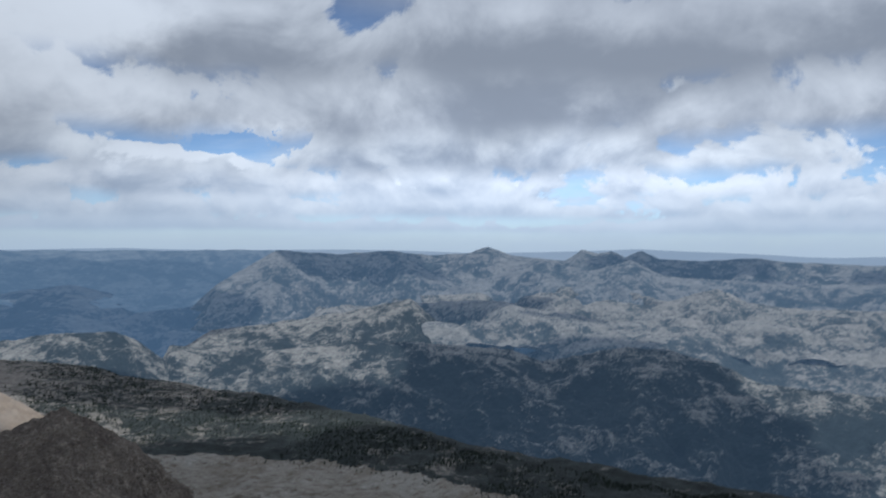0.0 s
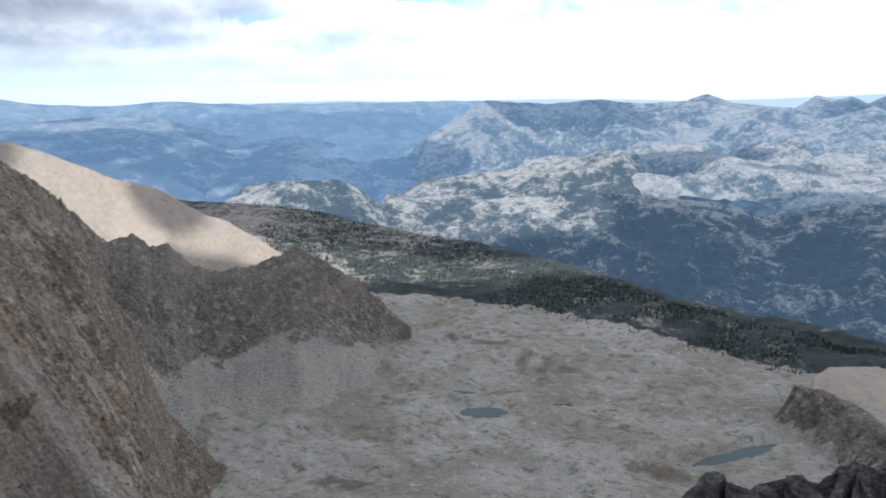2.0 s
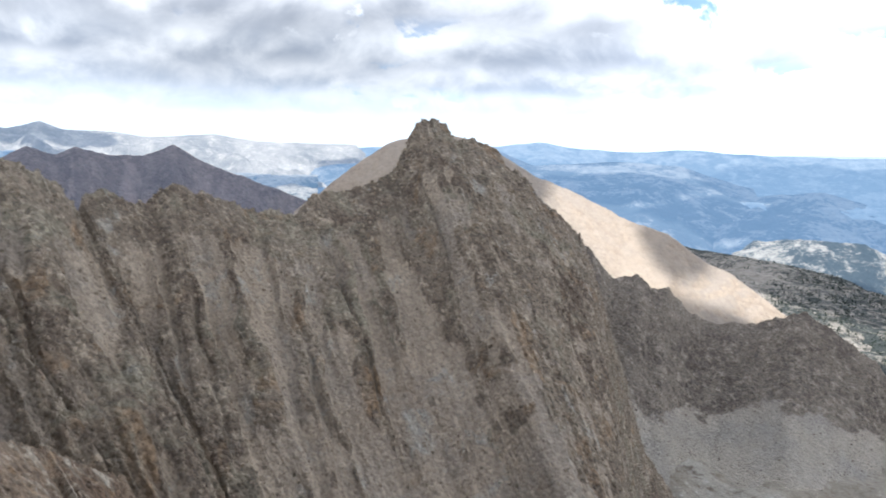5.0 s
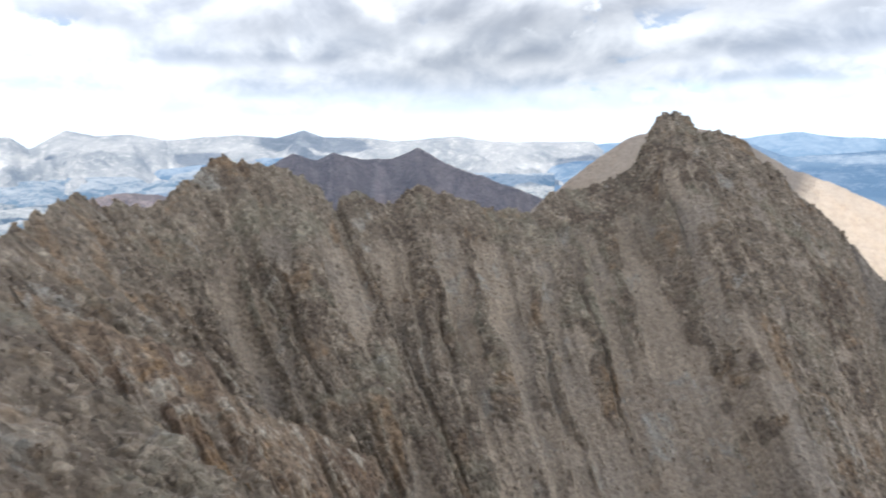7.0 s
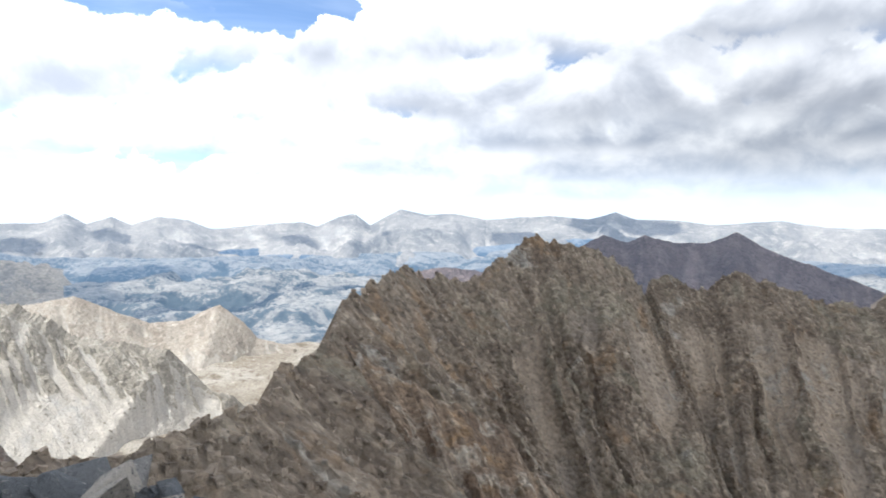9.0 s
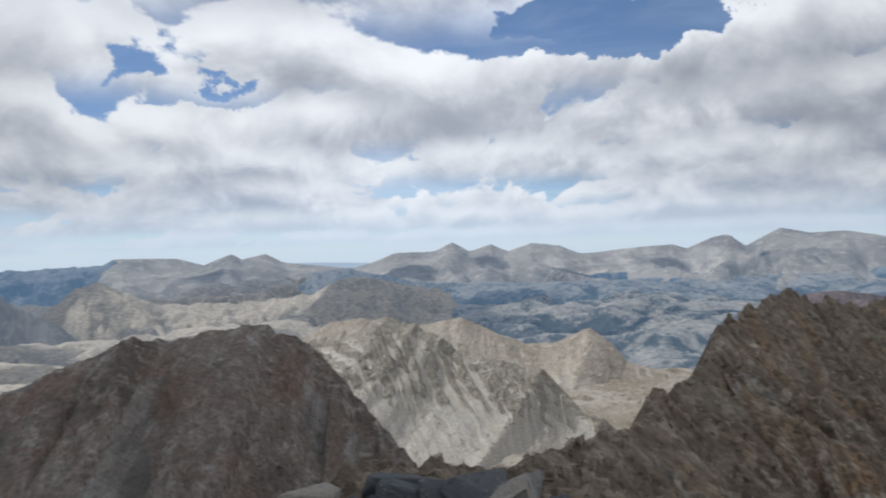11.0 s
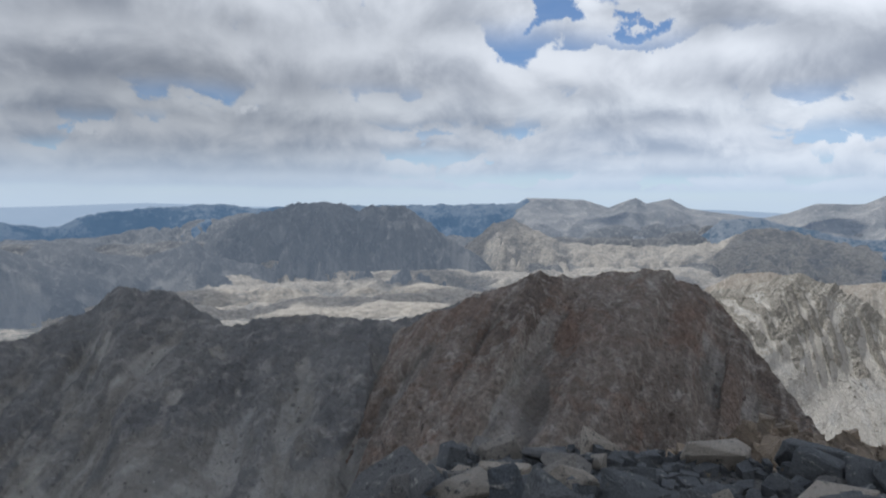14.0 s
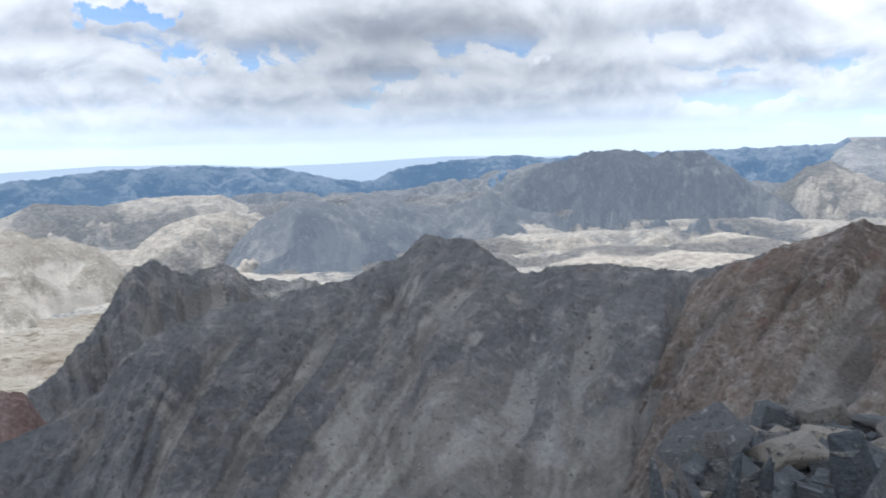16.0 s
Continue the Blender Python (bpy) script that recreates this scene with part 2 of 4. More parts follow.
PALE_HAZE_GLOW = (0.265, 0.315, 0.38)     # pale haze that the plateau, middle range and highlands emit
HAZE_GLOW = (0.155, 0.25, 0.375)        # blue haze that the red rock, canyon and wooded ranges emit
# blue haze emitted by the far granite
FAR_HAZE_GLOW = (0.17, 0.28, 0.43)
brown_rock = rock("brown_rock", (0.12, 0.09, 0.065), (0.205, 0.163, 0.12), (0.345, 0.285, 0.212), (0.325, 0.26, 0.192), 60, ribbed=True, speck=0.32, stain=(0.235, 0.207, 0.15), lined=0.13, ochre=(0.225, 0.15, 0.088))
spur_rock = rock("spur_rock", (0.13, 0.088, 0.058), (0.225, 0.165, 0.112), (0.40, 0.35, 0.275), (0.33, 0.27, 0.205), 40, ribbed=True, speck=0.36, lined=0.2, ochre=(0.26, 0.165, 0.085))
grey_rock = rock("grey_rock", (0.13, 0.106, 0.085), (0.20, 0.167, 0.132), (0.32, 0.275, 0.22), (0.335, 0.293, 0.238), 60, ribbed=True, speck=0.25, lined=0.12)
rust_rock = rock("rust_rock", (0.15, 0.122, 0.102), (0.225, 0.19, 0.16), (0.36, 0.325, 0.285), (0.325, 0.29, 0.252), 60, ribbed=True, speck=0.2, patchy=0.35, stain=(0.22, 0.165, 0.132), lined=0.3, ochre=(0.20, 0.138, 0.105))
slate_rock = rock("slate_rock", (0.145, 0.145, 0.145), (0.205, 0.202, 0.195), (0.33, 0.315, 0.29), (0.37, 0.35, 0.315), 90, ribbed=True, speck=0.13, patchy=0.35, lined=0.25, ochre=(0.19, 0.178, 0.158))
pale_rock = rock("pale_rock", (0.25, 0.225, 0.185), (0.34, 0.31, 0.26), (0.48, 0.44, 0.375), (0.55, 0.505, 0.435), 45, ribbed=True, speck=0.2, patchy=0.12, lined=0.08)
cream_rock = rock("cream_rock", (0.29, 0.25, 0.205), (0.38, 0.335, 0.278), (0.46, 0.415, 0.352), (0.44, 0.396, 0.335), 70, ribbed=True, speck=0.15, patchy=0.2)
tan_rock = rock("tan_rock", (0.29, 0.228, 0.172), (0.315, 0.25, 0.19), (0.36, 0.295, 0.228), (0.335, 0.27, 0.208), 200, bump=0.3, speck=0.1)
# red rock has a little blue haze mixed in as emission
red_rock = rock("red_rock", (0.12, 0.092, 0.088), (0.17, 0.13, 0.12), (0.21, 0.165, 0.15), (0.235, 0.18, 0.16), 150, glow=HAZE_GLOW, share=0.12, speck=0.16, ribbed=True)
bench_mat = wooded("bench_wood", (0.25, 0.222, 0.186), (0.024, 0.028, 0.026), 60, 0.80)
# canyon and plateau granite also emit a share of haze colour
canyon_mat = wooded("canyon_granite", (0.31, 0.29, 0.252), (0.024, 0.031, 0.033), 55, 0.72, HAZE_GLOW, 0.20)
plateau_mat = wooded("plateau_granite", (0.44, 0.385, 0.31), (0.08, 0.078, 0.07), 60, 0.50, PALE_HAZE_GLOW, 0.26)
# pale haze painted into the middle range by emission
mid_mat = rock("mid_range", (0.09, 0.086, 0.082), (0.15, 0.14, 0.128), (0.27, 0.25, 0.225), (0.30, 0.275, 0.24), 150, glow=PALE_HAZE_GLOW, share=0.44, speck=0.12, ribbed=True, mottle=0.25, lined=0.2)
# haze painted in: far rock and woods emit a blue share
far_granite = rock("far_granite", (0.20, 0.19, 0.172), (0.33, 0.305, 0.27), (0.46, 0.42, 0.36), (0.53, 0.48, 0.41), 300, ribbed=True, glow=FAR_HAZE_GLOW, share=0.30, bump=0.5, speck=0.1, mottle=0.2, lined=0.2)
far_wood = wooded("far_wooded", (0.37, 0.345, 0.30), (0.045, 0.055, 0.055), 110, 0.66, HAZE_GLOW, 0.56, bump=0.5)
nearer_wood = wooded("nearer_wooded", (0.36, 0.33, 0.28), (0.04, 0.047, 0.046), 80, 0.66, HAZE_GLOW, 0.38, bump=0.5)
far_blue_haze = wooded("far_blue_haze", (0.30, 0.30, 0.28), (0.05, 0.06, 0.065), 160, 0.66, (0.16, 0.27, 0.42), 0.60, bump=0.5)
farther_blue_haze = wooded("farther_blue_haze", (0.32, 0.32, 0.30), (0.06, 0.07, 0.075), 200, 0.66, (0.21, 0.33, 0.48), 0.72, bump=0.4)
# highlands emit more pale haze the farther off they stand
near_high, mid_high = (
    wooded(name, (0.43, 0.378, 0.306), (0.17, 0.158, 0.14), 50, 0.50, PALE_HAZE_GLOW, haze_share) for name, haze_share in (("near_highland", 0.16), ("mid_highland", 0.26)))
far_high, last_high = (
    rock(name, (0.115, 0.108, 0.10), (0.19, 0.178, 0.162), (0.40, 0.36, 0.30), (0.50, 0.445, 0.37), 130, ribbed=True, glow=PALE_HAZE_GLOW, share=haze_share, speck=0.22, patchy=0.25)
    for name, haze_share in (("far_highland", 0.30), ("last_highland", 0.46)))
# last hills: nearly all painted haze, little surface colour
haze_blue = wooded("last_hills_haze", (0.3, 0.3, 0.3), (0.1, 0.12, 0.13), 400, 0.6, (0.50, 0.60, 0.72), 0.92, bump=0.1)


# ================= noise for landforms =================
TABLE = np.random.RandomState(7).permutation(512)
GRADS = np.random.RandomState(8).normal(size=(512, 3))
GRADS /= np.linalg.norm(GRADS, axis=1)[:, None]


def grain(x, y, z):
    """Gradient noise, about -0.7 to 0.7."""
    p = np.stack(np.broadcast_arrays(x, y, z), -1).astype(float)
    c = np.floor(p).astype(int)
    f = p - c
    u = f * f * f * (f * (f * 6 - 15) + 10)
    total = np.zeros(p.shape[:-1])
    for i in (0, 1):
        for j in (0, 1):
            for k in (0, 1):
                h = TABLE[(TABLE[(TABLE[(c[..., 0] + i) & 511] + c[..., 1] + j) & 511] + c[..., 2] + k) & 511]
                g = (GRADS[h] * (f - (i, j, k))).sum(-1)
                total += g * np.where(i, u[..., 0], 1 - u[..., 0]) * np.where(j, u[..., 1], 1 - u[..., 1]) * np.where(k, u[..., 2], 1 - u[..., 2])
    return total


def rough(x, y, z, octaves=5, fall=0.5, sharp=False):
    total, size = 0.0, 1.0
    for o in range(octaves):
        g = grain(x * 2 ** o + 17 * o, y * 2 ** o, z * 2 ** o)
        total = total + size * ((0.5 - 2 * np.abs(g)) if sharp else g)
        size *= fall
    return total


def ease(x, lo, hi):
    t = np.clip((x - lo) / (hi - lo), 0, 1)
    return t * t * (3 - 2 * t)


def sheet(name, points, material, wrap=False, smooth=True, bare=None, flow=None, chosen=None):
    """A smooth-shaded grid mesh from an array of rows of points."""
    rows, cols = points.shape[:2]
    i = np.arange(rows - 1)[:, None] * cols
    j = np.arange(cols if wrap else cols - 1)[None, :]
    k = (j + 1) % cols
    faces = np.stack([i + j, i + k, i + cols + k, i + cols + j], -1).reshape(-1, 4)
    points = points.reshape(-1, 3)
    if chosen is not None:
        faces = faces[chosen.reshape(-1)]
        used, faces = np.unique(faces, return_inverse=True)
        faces, points = faces.reshape(-1, 4), points[used]
        bare, flow = bare.reshape(-1)[used], flow.reshape(-1)[used]
    me = bpy.data.meshes.new(name)
    me.vertices.add(len(points))
    me.vertices.foreach_set("co", points.reshape(-1).astype(np.float32))
    me.loops.add(faces.size)
    me.loops.foreach_set("vertex_index", faces.reshape(-1).astype(np.int32))
    me.polygons.add(len(faces))
    me.polygons.foreach_set("loop_start", (np.arange(len(faces)) * 4).astype(np.int32))
    me.update(calc_edges=True)
    me.validate()
    me.polygons.foreach_set("use_smooth", np.full(len(me.polygons), smooth))
    me.materials.append(material)
    if bare is not None:
        layer = me.attributes.new("bare", "FLOAT", "POINT")
        layer.data.foreach_set("value", bare.reshape(-1).astype(np.float32))
    if flow is not None:
        layer = me.attributes.new("flow", "FLOAT", "POINT")
        layer.data.foreach_set("value", flow.reshape(-1).astype(np.float32))
    return new(name, me)


def spread(values, count):
    """A number, or a list evenly spaced along the crest, at each of count places."""
    if np.ndim(values) == 0:
        return np.full(count, float(values))
    return np.interp(np.linspace(0, 1, count), np.linspace(0, 1, len(values)), values)


def ridge(name, crest, dist, base, material, slope=0.75, back=0.7, turn=0.0, cols=300, rows=60, jag=0.0, tower=30.0, gully=0.0, gap=60.0, crag=0.0, lump=0.0,
          hollow=1.25, seed=0, lean=0.0, spur=0.0, wide=300.0, smooth=True, talus=0.7, blocks=0, block=(0.5, 2.6), chute=0.0, ribs=1.0, rear_bare=1.0, strewn=False, fade=1.0, fine=1.0, ledge=0.0):
    """A mountain: crest as (bearing, elevation) in degrees seen from the summit, its distance, the height of its foot, the
    steepness of its sides; gully, gap: depth and spacing of the chutes between rock ribs; crag: roughness of the ribs;
    jag, tower: height and spacing of the teeth of the crest; spur, wide: side ridges; talus: where the scree takes over."""
    az, el = np.array(crest, float).T
    cols, rows = (int(cols * 0.61 * fine), int(rows * 0.61 * fine)) if gully else (int(cols * 0.48), int(rows * 0.48))
    count = len(az)
    along = np.concatenate([[0], np.cumsum(np.hypot(np.diff(az), 1.5 * np.diff(el)) + 0.05)])
    s = np.linspace(0, along[-1], cols)
    az, el, dd, tt, hh, ta, ll, ff = (np.interp(s, along, v) for v in (az, el, spread(dist, count), spread(turn, count), spread(hollow, count), spread(talus, count), spread(lean, count), spread(fade, count)))
    a = np.radians(az)
    top = np.stack([-np.sin(a) * dd, np.cos(a) * dd, dd * np.tan(np.radians(el))], -1)
    run = np.concatenate([[0], np.cumsum(np.linalg.norm(np.diff(top, axis=0), axis=1))])
    if jag:
        top[:, 2] += jag * np.minimum(1, dd / 350) * (np.tanh(2.2 * rough(run / tower, seed + 0.5, 3.3, 3, 0.6)) + 0.5 * rough(run / tower * 5, seed + 0.5, 1.3, 3, 0.6))
    b = a + np.radians(tt)
    front = np.stack([np.sin(b), -np.cos(b), 0 * b], -1)
    v = np.linspace(0, 1, rows) ** (1.6 if gully else 1.15)
    drop = 1 - (1 - v[:, None]) ** hh[None]
    pad = max(3, cols // 45)
    kernel = np.hanning(2 * pad + 3)[1:-1]
    even = np.convolve(np.pad(top[:, 2], pad, mode="edge"), kernel / kernel.sum(), mode="valid")
    fall = np.maximum(even - base, 5.0)
    pts = top[None] + front[None] * (fall / slope)[None, :, None] * v[:, None, None]
    pts[..., 2] = even[None] - fall[None] * drop + (top[:, 2] - even)[None] * np.exp(-v * 14)[:, None]
    inside = np.minimum(1, v * 12)[:, None] * np.minimum(1, (1 - v) * 3 + 0.1)[:, None]
    px, py, pz = pts[..., 0].copy(), pts[..., 1].copy(), pts[..., 2].copy()
    push = np.zeros(pts.shape[:2])
    bare = np.ones(pts.shape[:2])
    if gully:
        length = (fall / slope)[None] * v[:, None]
        warp = 0.3 * gap * rough(px / gap / 1.6, py / gap / 1.6, pz / gap / 1.6 + seed, 3)
        rib = rough((run[None] + warp + ll[None] * length) / gap, length / gap / 10 + seed, 0.7, 3, 0.42, True)
        rib = ease(rib, -0.15, 0.6)
        rib = 0.5 + (rib - 0.5) * ff[None] + 0.30 * (1 - np.minimum(ff, 1))[None]
        bare = ease(1 - ribs + ribs * rib + 0.55 * rough(px / gap, py / gap, pz / gap, 4) - np.maximum(0, v[:, None] - ta[None]) * 2.6, 0.30 + chute, 0.68 + chute)
        bare = np.maximum(bare, 1 - ease(v, 0.02, 0.09)[:, None] + 0 * bare)
        push += gully * (rib - 0.4) * (1 - 0.75 * ease(v[:, None], ta[None], ta[None] + 0.35))
        if crag:
            teeth = rough(px / crag / 5, py / crag / 5, pz / crag / 4.5 + seed, 4, 0.6, True) + 0.6 * rough(px / crag / 1.7, py / crag / 1.7, pz / crag / 2.2, 3, 0.6)
            push += crag * teeth * (0.04 + 0.96 * bare)
        if ledge:                  # broken strata that step across the face
            dip = pz + 0.12 * run[None] + 3 * rough(px / 30, py / 30, pz / 30, 3)
            push += ledge * rough(dip / 5.5, run[None] / 45, seed + 0.3, 4, 0.6, True) * (0.35 + 0.65 * bare)
    reach = (fall / slope)[None] * v[:, None]
    streaky = gap * 0.3 if gully else wide * 0.12
    flow = 0.5 + 0.62 * np.minimum(1, ff)[None] * rough((run[None] + ll[None] * reach + streaky * rough(px / streaky / 4, py / streaky / 4, pz / streaky / 4, 3)) / streaky, reach / streaky / 13 + seed, 7.7, 5, 0.62)
    if lump:
        push += lump * rough(px / lump / 4, py / lump / 4, pz / lump / 4 + seed, 5, 0.55)
    if spur:
        bend = 0.3 * wide * rough(px / wide, py / wide, seed + 5.0, 3)
        side = rough((px + bend) / wide, (py - bend) / wide, seed, 5, 0.42, True) - 0.45
        nick = rough(px / wide * 4 + 3.0, py / wide * 4, pz / wide * 4 + seed, 4, 0.55, True) - 0.45
        bare = ease(0.75 * side + 0.45 * nick + 0.45 * np.exp(-v * 9)[:, None] - 0.25 * v[:, None], -0.75, 0.55)
        side = side + 0.16 * nick
        pts[..., 2] += spur * fall[None] * side * np.minimum(1, v * 4)[:, None] * np.minimum(1, (1 - v) * 2.5 + 0.2)[:, None]
    tilt = math.atan(slope)
    pts += (push * inside)[..., None] * (front[None] * math.sin(tilt) + np.array([0, 0, math.cos(tilt)]))
    few = max(6, rows // 6)
    v2 = np.linspace(1, 0, few, endpoint=False)
    rear = top[None] - front[None] * (fall / back)[None, :, None] * v2[:, None, None]
    rear[..., 2] = top[None, :, 2] - fall[None] * v2[:, None]
    if lump:
        rear[..., 2] += lump * rough(rear[..., 0] / lump / 4, rear[..., 1] / lump / 4, seed + 2.0, 3) * np.minimum(1, v2 * 4)[:, None]
    every = np.concatenate([rear, pts])
    value = np.concatenate([np.full(rear.shape[:2], rear_bare), bare])
    drawn = np.concatenate([np.repeat(flow[:1], few, axis=0), flow])
    if not gully:
        return sheet(name, every, material, smooth=smooth, bare=value, flow=drawn)
    thing = new(name)
    thing.location = top[cols // 2] - (0, 0, fall[cols // 2])
    loose = value[:-1, :-1] + value[1:, 1:] < 0.9
    for what, chosen in (("rock_face", ~loose), ("scree_slope", loose)):
        piece = sheet(what, every - np.array(thing.location), material, smooth=smooth, bare=value, flow=drawn, chosen=chosen)
        piece.parent = thing
    if blocks:
        cell = np.argwhere(loose[few:] | strewn)
        cell = cell[np.random.RandomState(int(seed)).choice(len(cell), min(blocks, len(cell)), replace=False)]
        piece = litter("talus_blocks", pts[cell[:, 0], cell[:, 1]] - np.array(thing.location), block, material, int(seed))
        piece.parent = thing
        tagged(piece, "loose talus blocks", kind="stuff")
    return thing


def litter(name, places, sizes, material, seed):
    """Many small angular blocks at the places, in one mesh."""
    pick = np.random.RandomState(seed)
    n = len(places)
    corner = np.array([(x, y, z) for z in (-1, 1) for y in (-1, 1) for x in (-1, 1)], float)
    size = sizes[0] + (sizes[1] - sizes[0]) * pick.rand(n) ** 3
    pts = corner[None] * (0.5 + 0.5 * pick.rand(n, 8, 3)) * size[:, None, None] * pick.uniform(0.35, 0.6, (n, 1, 3))
    spin = pick.uniform(0, math.tau, n)
    c, k = np.cos(spin)[:, None], np.sin(spin)[:, None]
    pts = np.stack([pts[..., 0] * c - pts[..., 1] * k, pts[..., 0] * k + pts[..., 1] * c, pts[..., 2] + pts[..., 0] * pick.uniform(-0.6, 0.6, (n, 1))], -1) + places[:, None]
    quad = np.array([(0, 2, 3, 1), (4, 5, 7, 6), (0, 1, 5, 4), (2, 6, 7, 3), (0, 4, 6, 2), (1, 3, 7, 5)])
    faces = (quad[None] + 8 * np.arange(n)[:, None, None]).reshape(-1, 4)
    me = bpy.data.meshes.new(name)
    me.from_pydata(pts.reshape(-1, 3).tolist(), [], faces.tolist())
    me.materials.append(material)
    layer = me.attributes.new("bare", "FLOAT", "POINT")
    layer.data.foreach_set("value", np.repeat(pick.rand(n) ** 2.5, 8).astype(np.float32))
    layer = me.attributes.new("flow", "FLOAT", "POINT")
    layer.data.foreach_set("value", np.repeat(pick.rand(n), 8).astype(np.float32))
    return new(name, me)


# ================= ground: one sheet to the horizon =================
PONDS = (  # bearing, distance, half width across and along the view, twist
    (12.0, 775, 19, 12, 0), (-6.7, 722, 38, 7, 45), (6.0, 800, 8, 4, 0), (14.0, 830, 12, 4, 0),
)
FLOOR = -331.0


def lip(az):
    """The distance at which the basin and its wooded bench break off into the canyon."""
    return np.interp(az, (-45, -15, -7, -1, 7.4, 13, 24, 38), (1040, 1075, 1155, 1235, 1470, 1650, 1900, 2200))


def tree_line(az):
    return np.interp(az, (-45, -11, -3, 8, 20, 40), (950, 970, 1020, 1170, 1250, 1300))


def ground_height(az, r):
    """Basin floor below the summit, a deep canyon beyond it, plateaus elsewhere."""
    side = ease(az, 40, 75) * (1 - ease(az, 215, 260))
    x, y = -np.sin(np.radians(az)) * r, np.cos(np.radians(az)) * r
    rim = lip(az)
    basin = FLOOR - 400 * ease(r, rim + 15, rim + 600) + 120 * ease(r, 3200, 4600) + 60 * ease(640 - r, 0, 250)
    upland = -330 + 95 * ease(r, 500, 900) - 230 * ease(r, 1450, 2100) - 120 * ease(r, 3000, 4500)
    z = basin * (1 - side) + upland * side
    z = z + 22 * rough(x / 380, y / 380, 0.3, 5, 0.5) * ease(r, 1500, 1900) + 6 * rough(x / 150, y / 150, 0.9, 3) + 8 * rough(x / 70, y / 70, 1.3, 5, 0.55, True) * ease(r, 300, 500)
    z = z + 130 * side * np.maximum(rough(x / 900, y / 900, 2.2, 6, 0.5, True), -0.2) * ease(r, 1500, 2200)
    for az0, r0, w0, l0, twist in PONDS:
        c = heading(az0) * r0
        e = heading(az0 + twist)
        across, along = (x - c.x) * e.y - (y - c.y) * e.x, (x - c.x) * e.x + (y - c.y) * e.y
        q = np.hypot(across / w0, along / l0)
        z = np.where(q < 3, (FLOOR - 3.0) + (z - FLOOR + 3.0) * ease(q, 1.0, 3.0) - 2.0 * (1 - ease(q, 0.6, 1.1)), z)
    return z


radii = np.concatenate([np.linspace(60, 500, 18), np.linspace(510, 1400, 140), np.geomspace(1410, 4930, 60)])
bearing = np.concatenate([np.linspace(-45, 50, 420), np.linspace(50.3, 200, 230), np.linspace(203, 312, 50)])
rr, aa = np.meshgrid(radii, bearing, indexing="ij")
gx, gy = -np.sin(np.radians(aa)) * rr, np.cos(np.radians(aa)) * rr
floor_mat = bpy.data.materials.new("basin_floor")
floor_mat.use_nodes = True
fn = Nodes(floor_mat.node_tree)
fp = fn.add("ShaderNodeNewGeometry").outputs["Position"]
wash, heath, stone, grit = fn.noise(fp, 0.008, 5, 0.6, 0.6), fn.noise(fp, 0.014, 6, 0.65, 0.4), fn.noise(fn.vec("MULTIPLY", fp, (0.7, 1, 1)), 0.12, 8, 0.74, 0.2), fn.noise(fp, 0.5, 4, 0.7)
tone = fn.mix(fn.step(wash, 0.38, 0.62), (0.225, 0.195, 0.152), (0.315, 0.288, 0.242))
tone = fn.mix(fn.step(stone, 0.55, 0.70), tone, (0.43, 0.40, 0.35))
tone = fn.mix(fn.step(stone, 0.49, 0.37), tone, (0.15, 0.118, 0.09))
tone = fn.mix(fn.step(heath, 0.57, 0.68), tone, (0.13, 0.105, 0.075))
tone = fn.mix(1.0, tone, fn.mix(fn.step(grit, 0.25, 0.75), (0.7, 0.7, 0.7), (1.25, 1.25, 1.25)), "MULTIPLY")
finish(fn, tone, 0.95, fn.math("ADD", stone, fn.math("MULTIPLY", grit, 0.3)), 0.6, 5.0)
ground = tagged(sheet("ground", np.stack([gx, gy, ground_height(aa, rr)], -1), floor_mat, wrap=True, bare=np.full(aa.shape, 0.5)), "stony grey-brown basin floor below the summit", "ground", kind="structure")
# plateau, far wood and canyon parts carry the painted haze glow
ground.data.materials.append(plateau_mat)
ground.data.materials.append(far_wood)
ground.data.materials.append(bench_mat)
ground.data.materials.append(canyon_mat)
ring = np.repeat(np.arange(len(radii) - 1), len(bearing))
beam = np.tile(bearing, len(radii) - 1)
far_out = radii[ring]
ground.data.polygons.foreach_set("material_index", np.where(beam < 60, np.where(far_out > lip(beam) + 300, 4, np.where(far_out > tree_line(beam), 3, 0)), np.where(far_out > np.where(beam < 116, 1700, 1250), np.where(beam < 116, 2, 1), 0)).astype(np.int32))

water = bpy.data.materials.new("tarn_water")
water.use_nodes = True
wn = Nodes(water.node_tree)
wb = wn.add("ShaderNodeBsdfPrincipled")
wb.inputs["Base Color"].default_value, wb.inputs["Roughness"].default_value = (0.012, 0.026, 0.032, 1), 0.12
wb.inputs["Specular IOR Level"].default_value = 0.12
wn.join(wb.outputs[0], wn.add("ShaderNodeOutputMaterial").inputs[0])
for az0, r0, w0, l0, twist in PONDS:
    c, e = heading(az0) * r0, heading(az0 + twist)
    ring_pts = []
    for k in range(40):
        t = k / 40 * math.tau
        q = 1.35 + 0.25 * math.sin(3 * t + az0) + 0.12 * math.sin(7 * t + r0)
        ring_pts.append(c + Vector((e.y, -e.x, 0)) * (w0 * q * math.cos(t)) + e * (l0 * q * math.sin(t)) + Vector((0, 0, FLOOR - 2.4)))
    bm = bmesh.new()
    bm.faces.new([bm.verts.new(q) for q in ring_pts])
    me = bpy.data.meshes.new("tarn")
    bm.to_mesh(me)
    me.materials.append(water)
    tagged(new("tarn", me), "small dark blue tarn in the stony basin", "pond", "tarns in the basin")

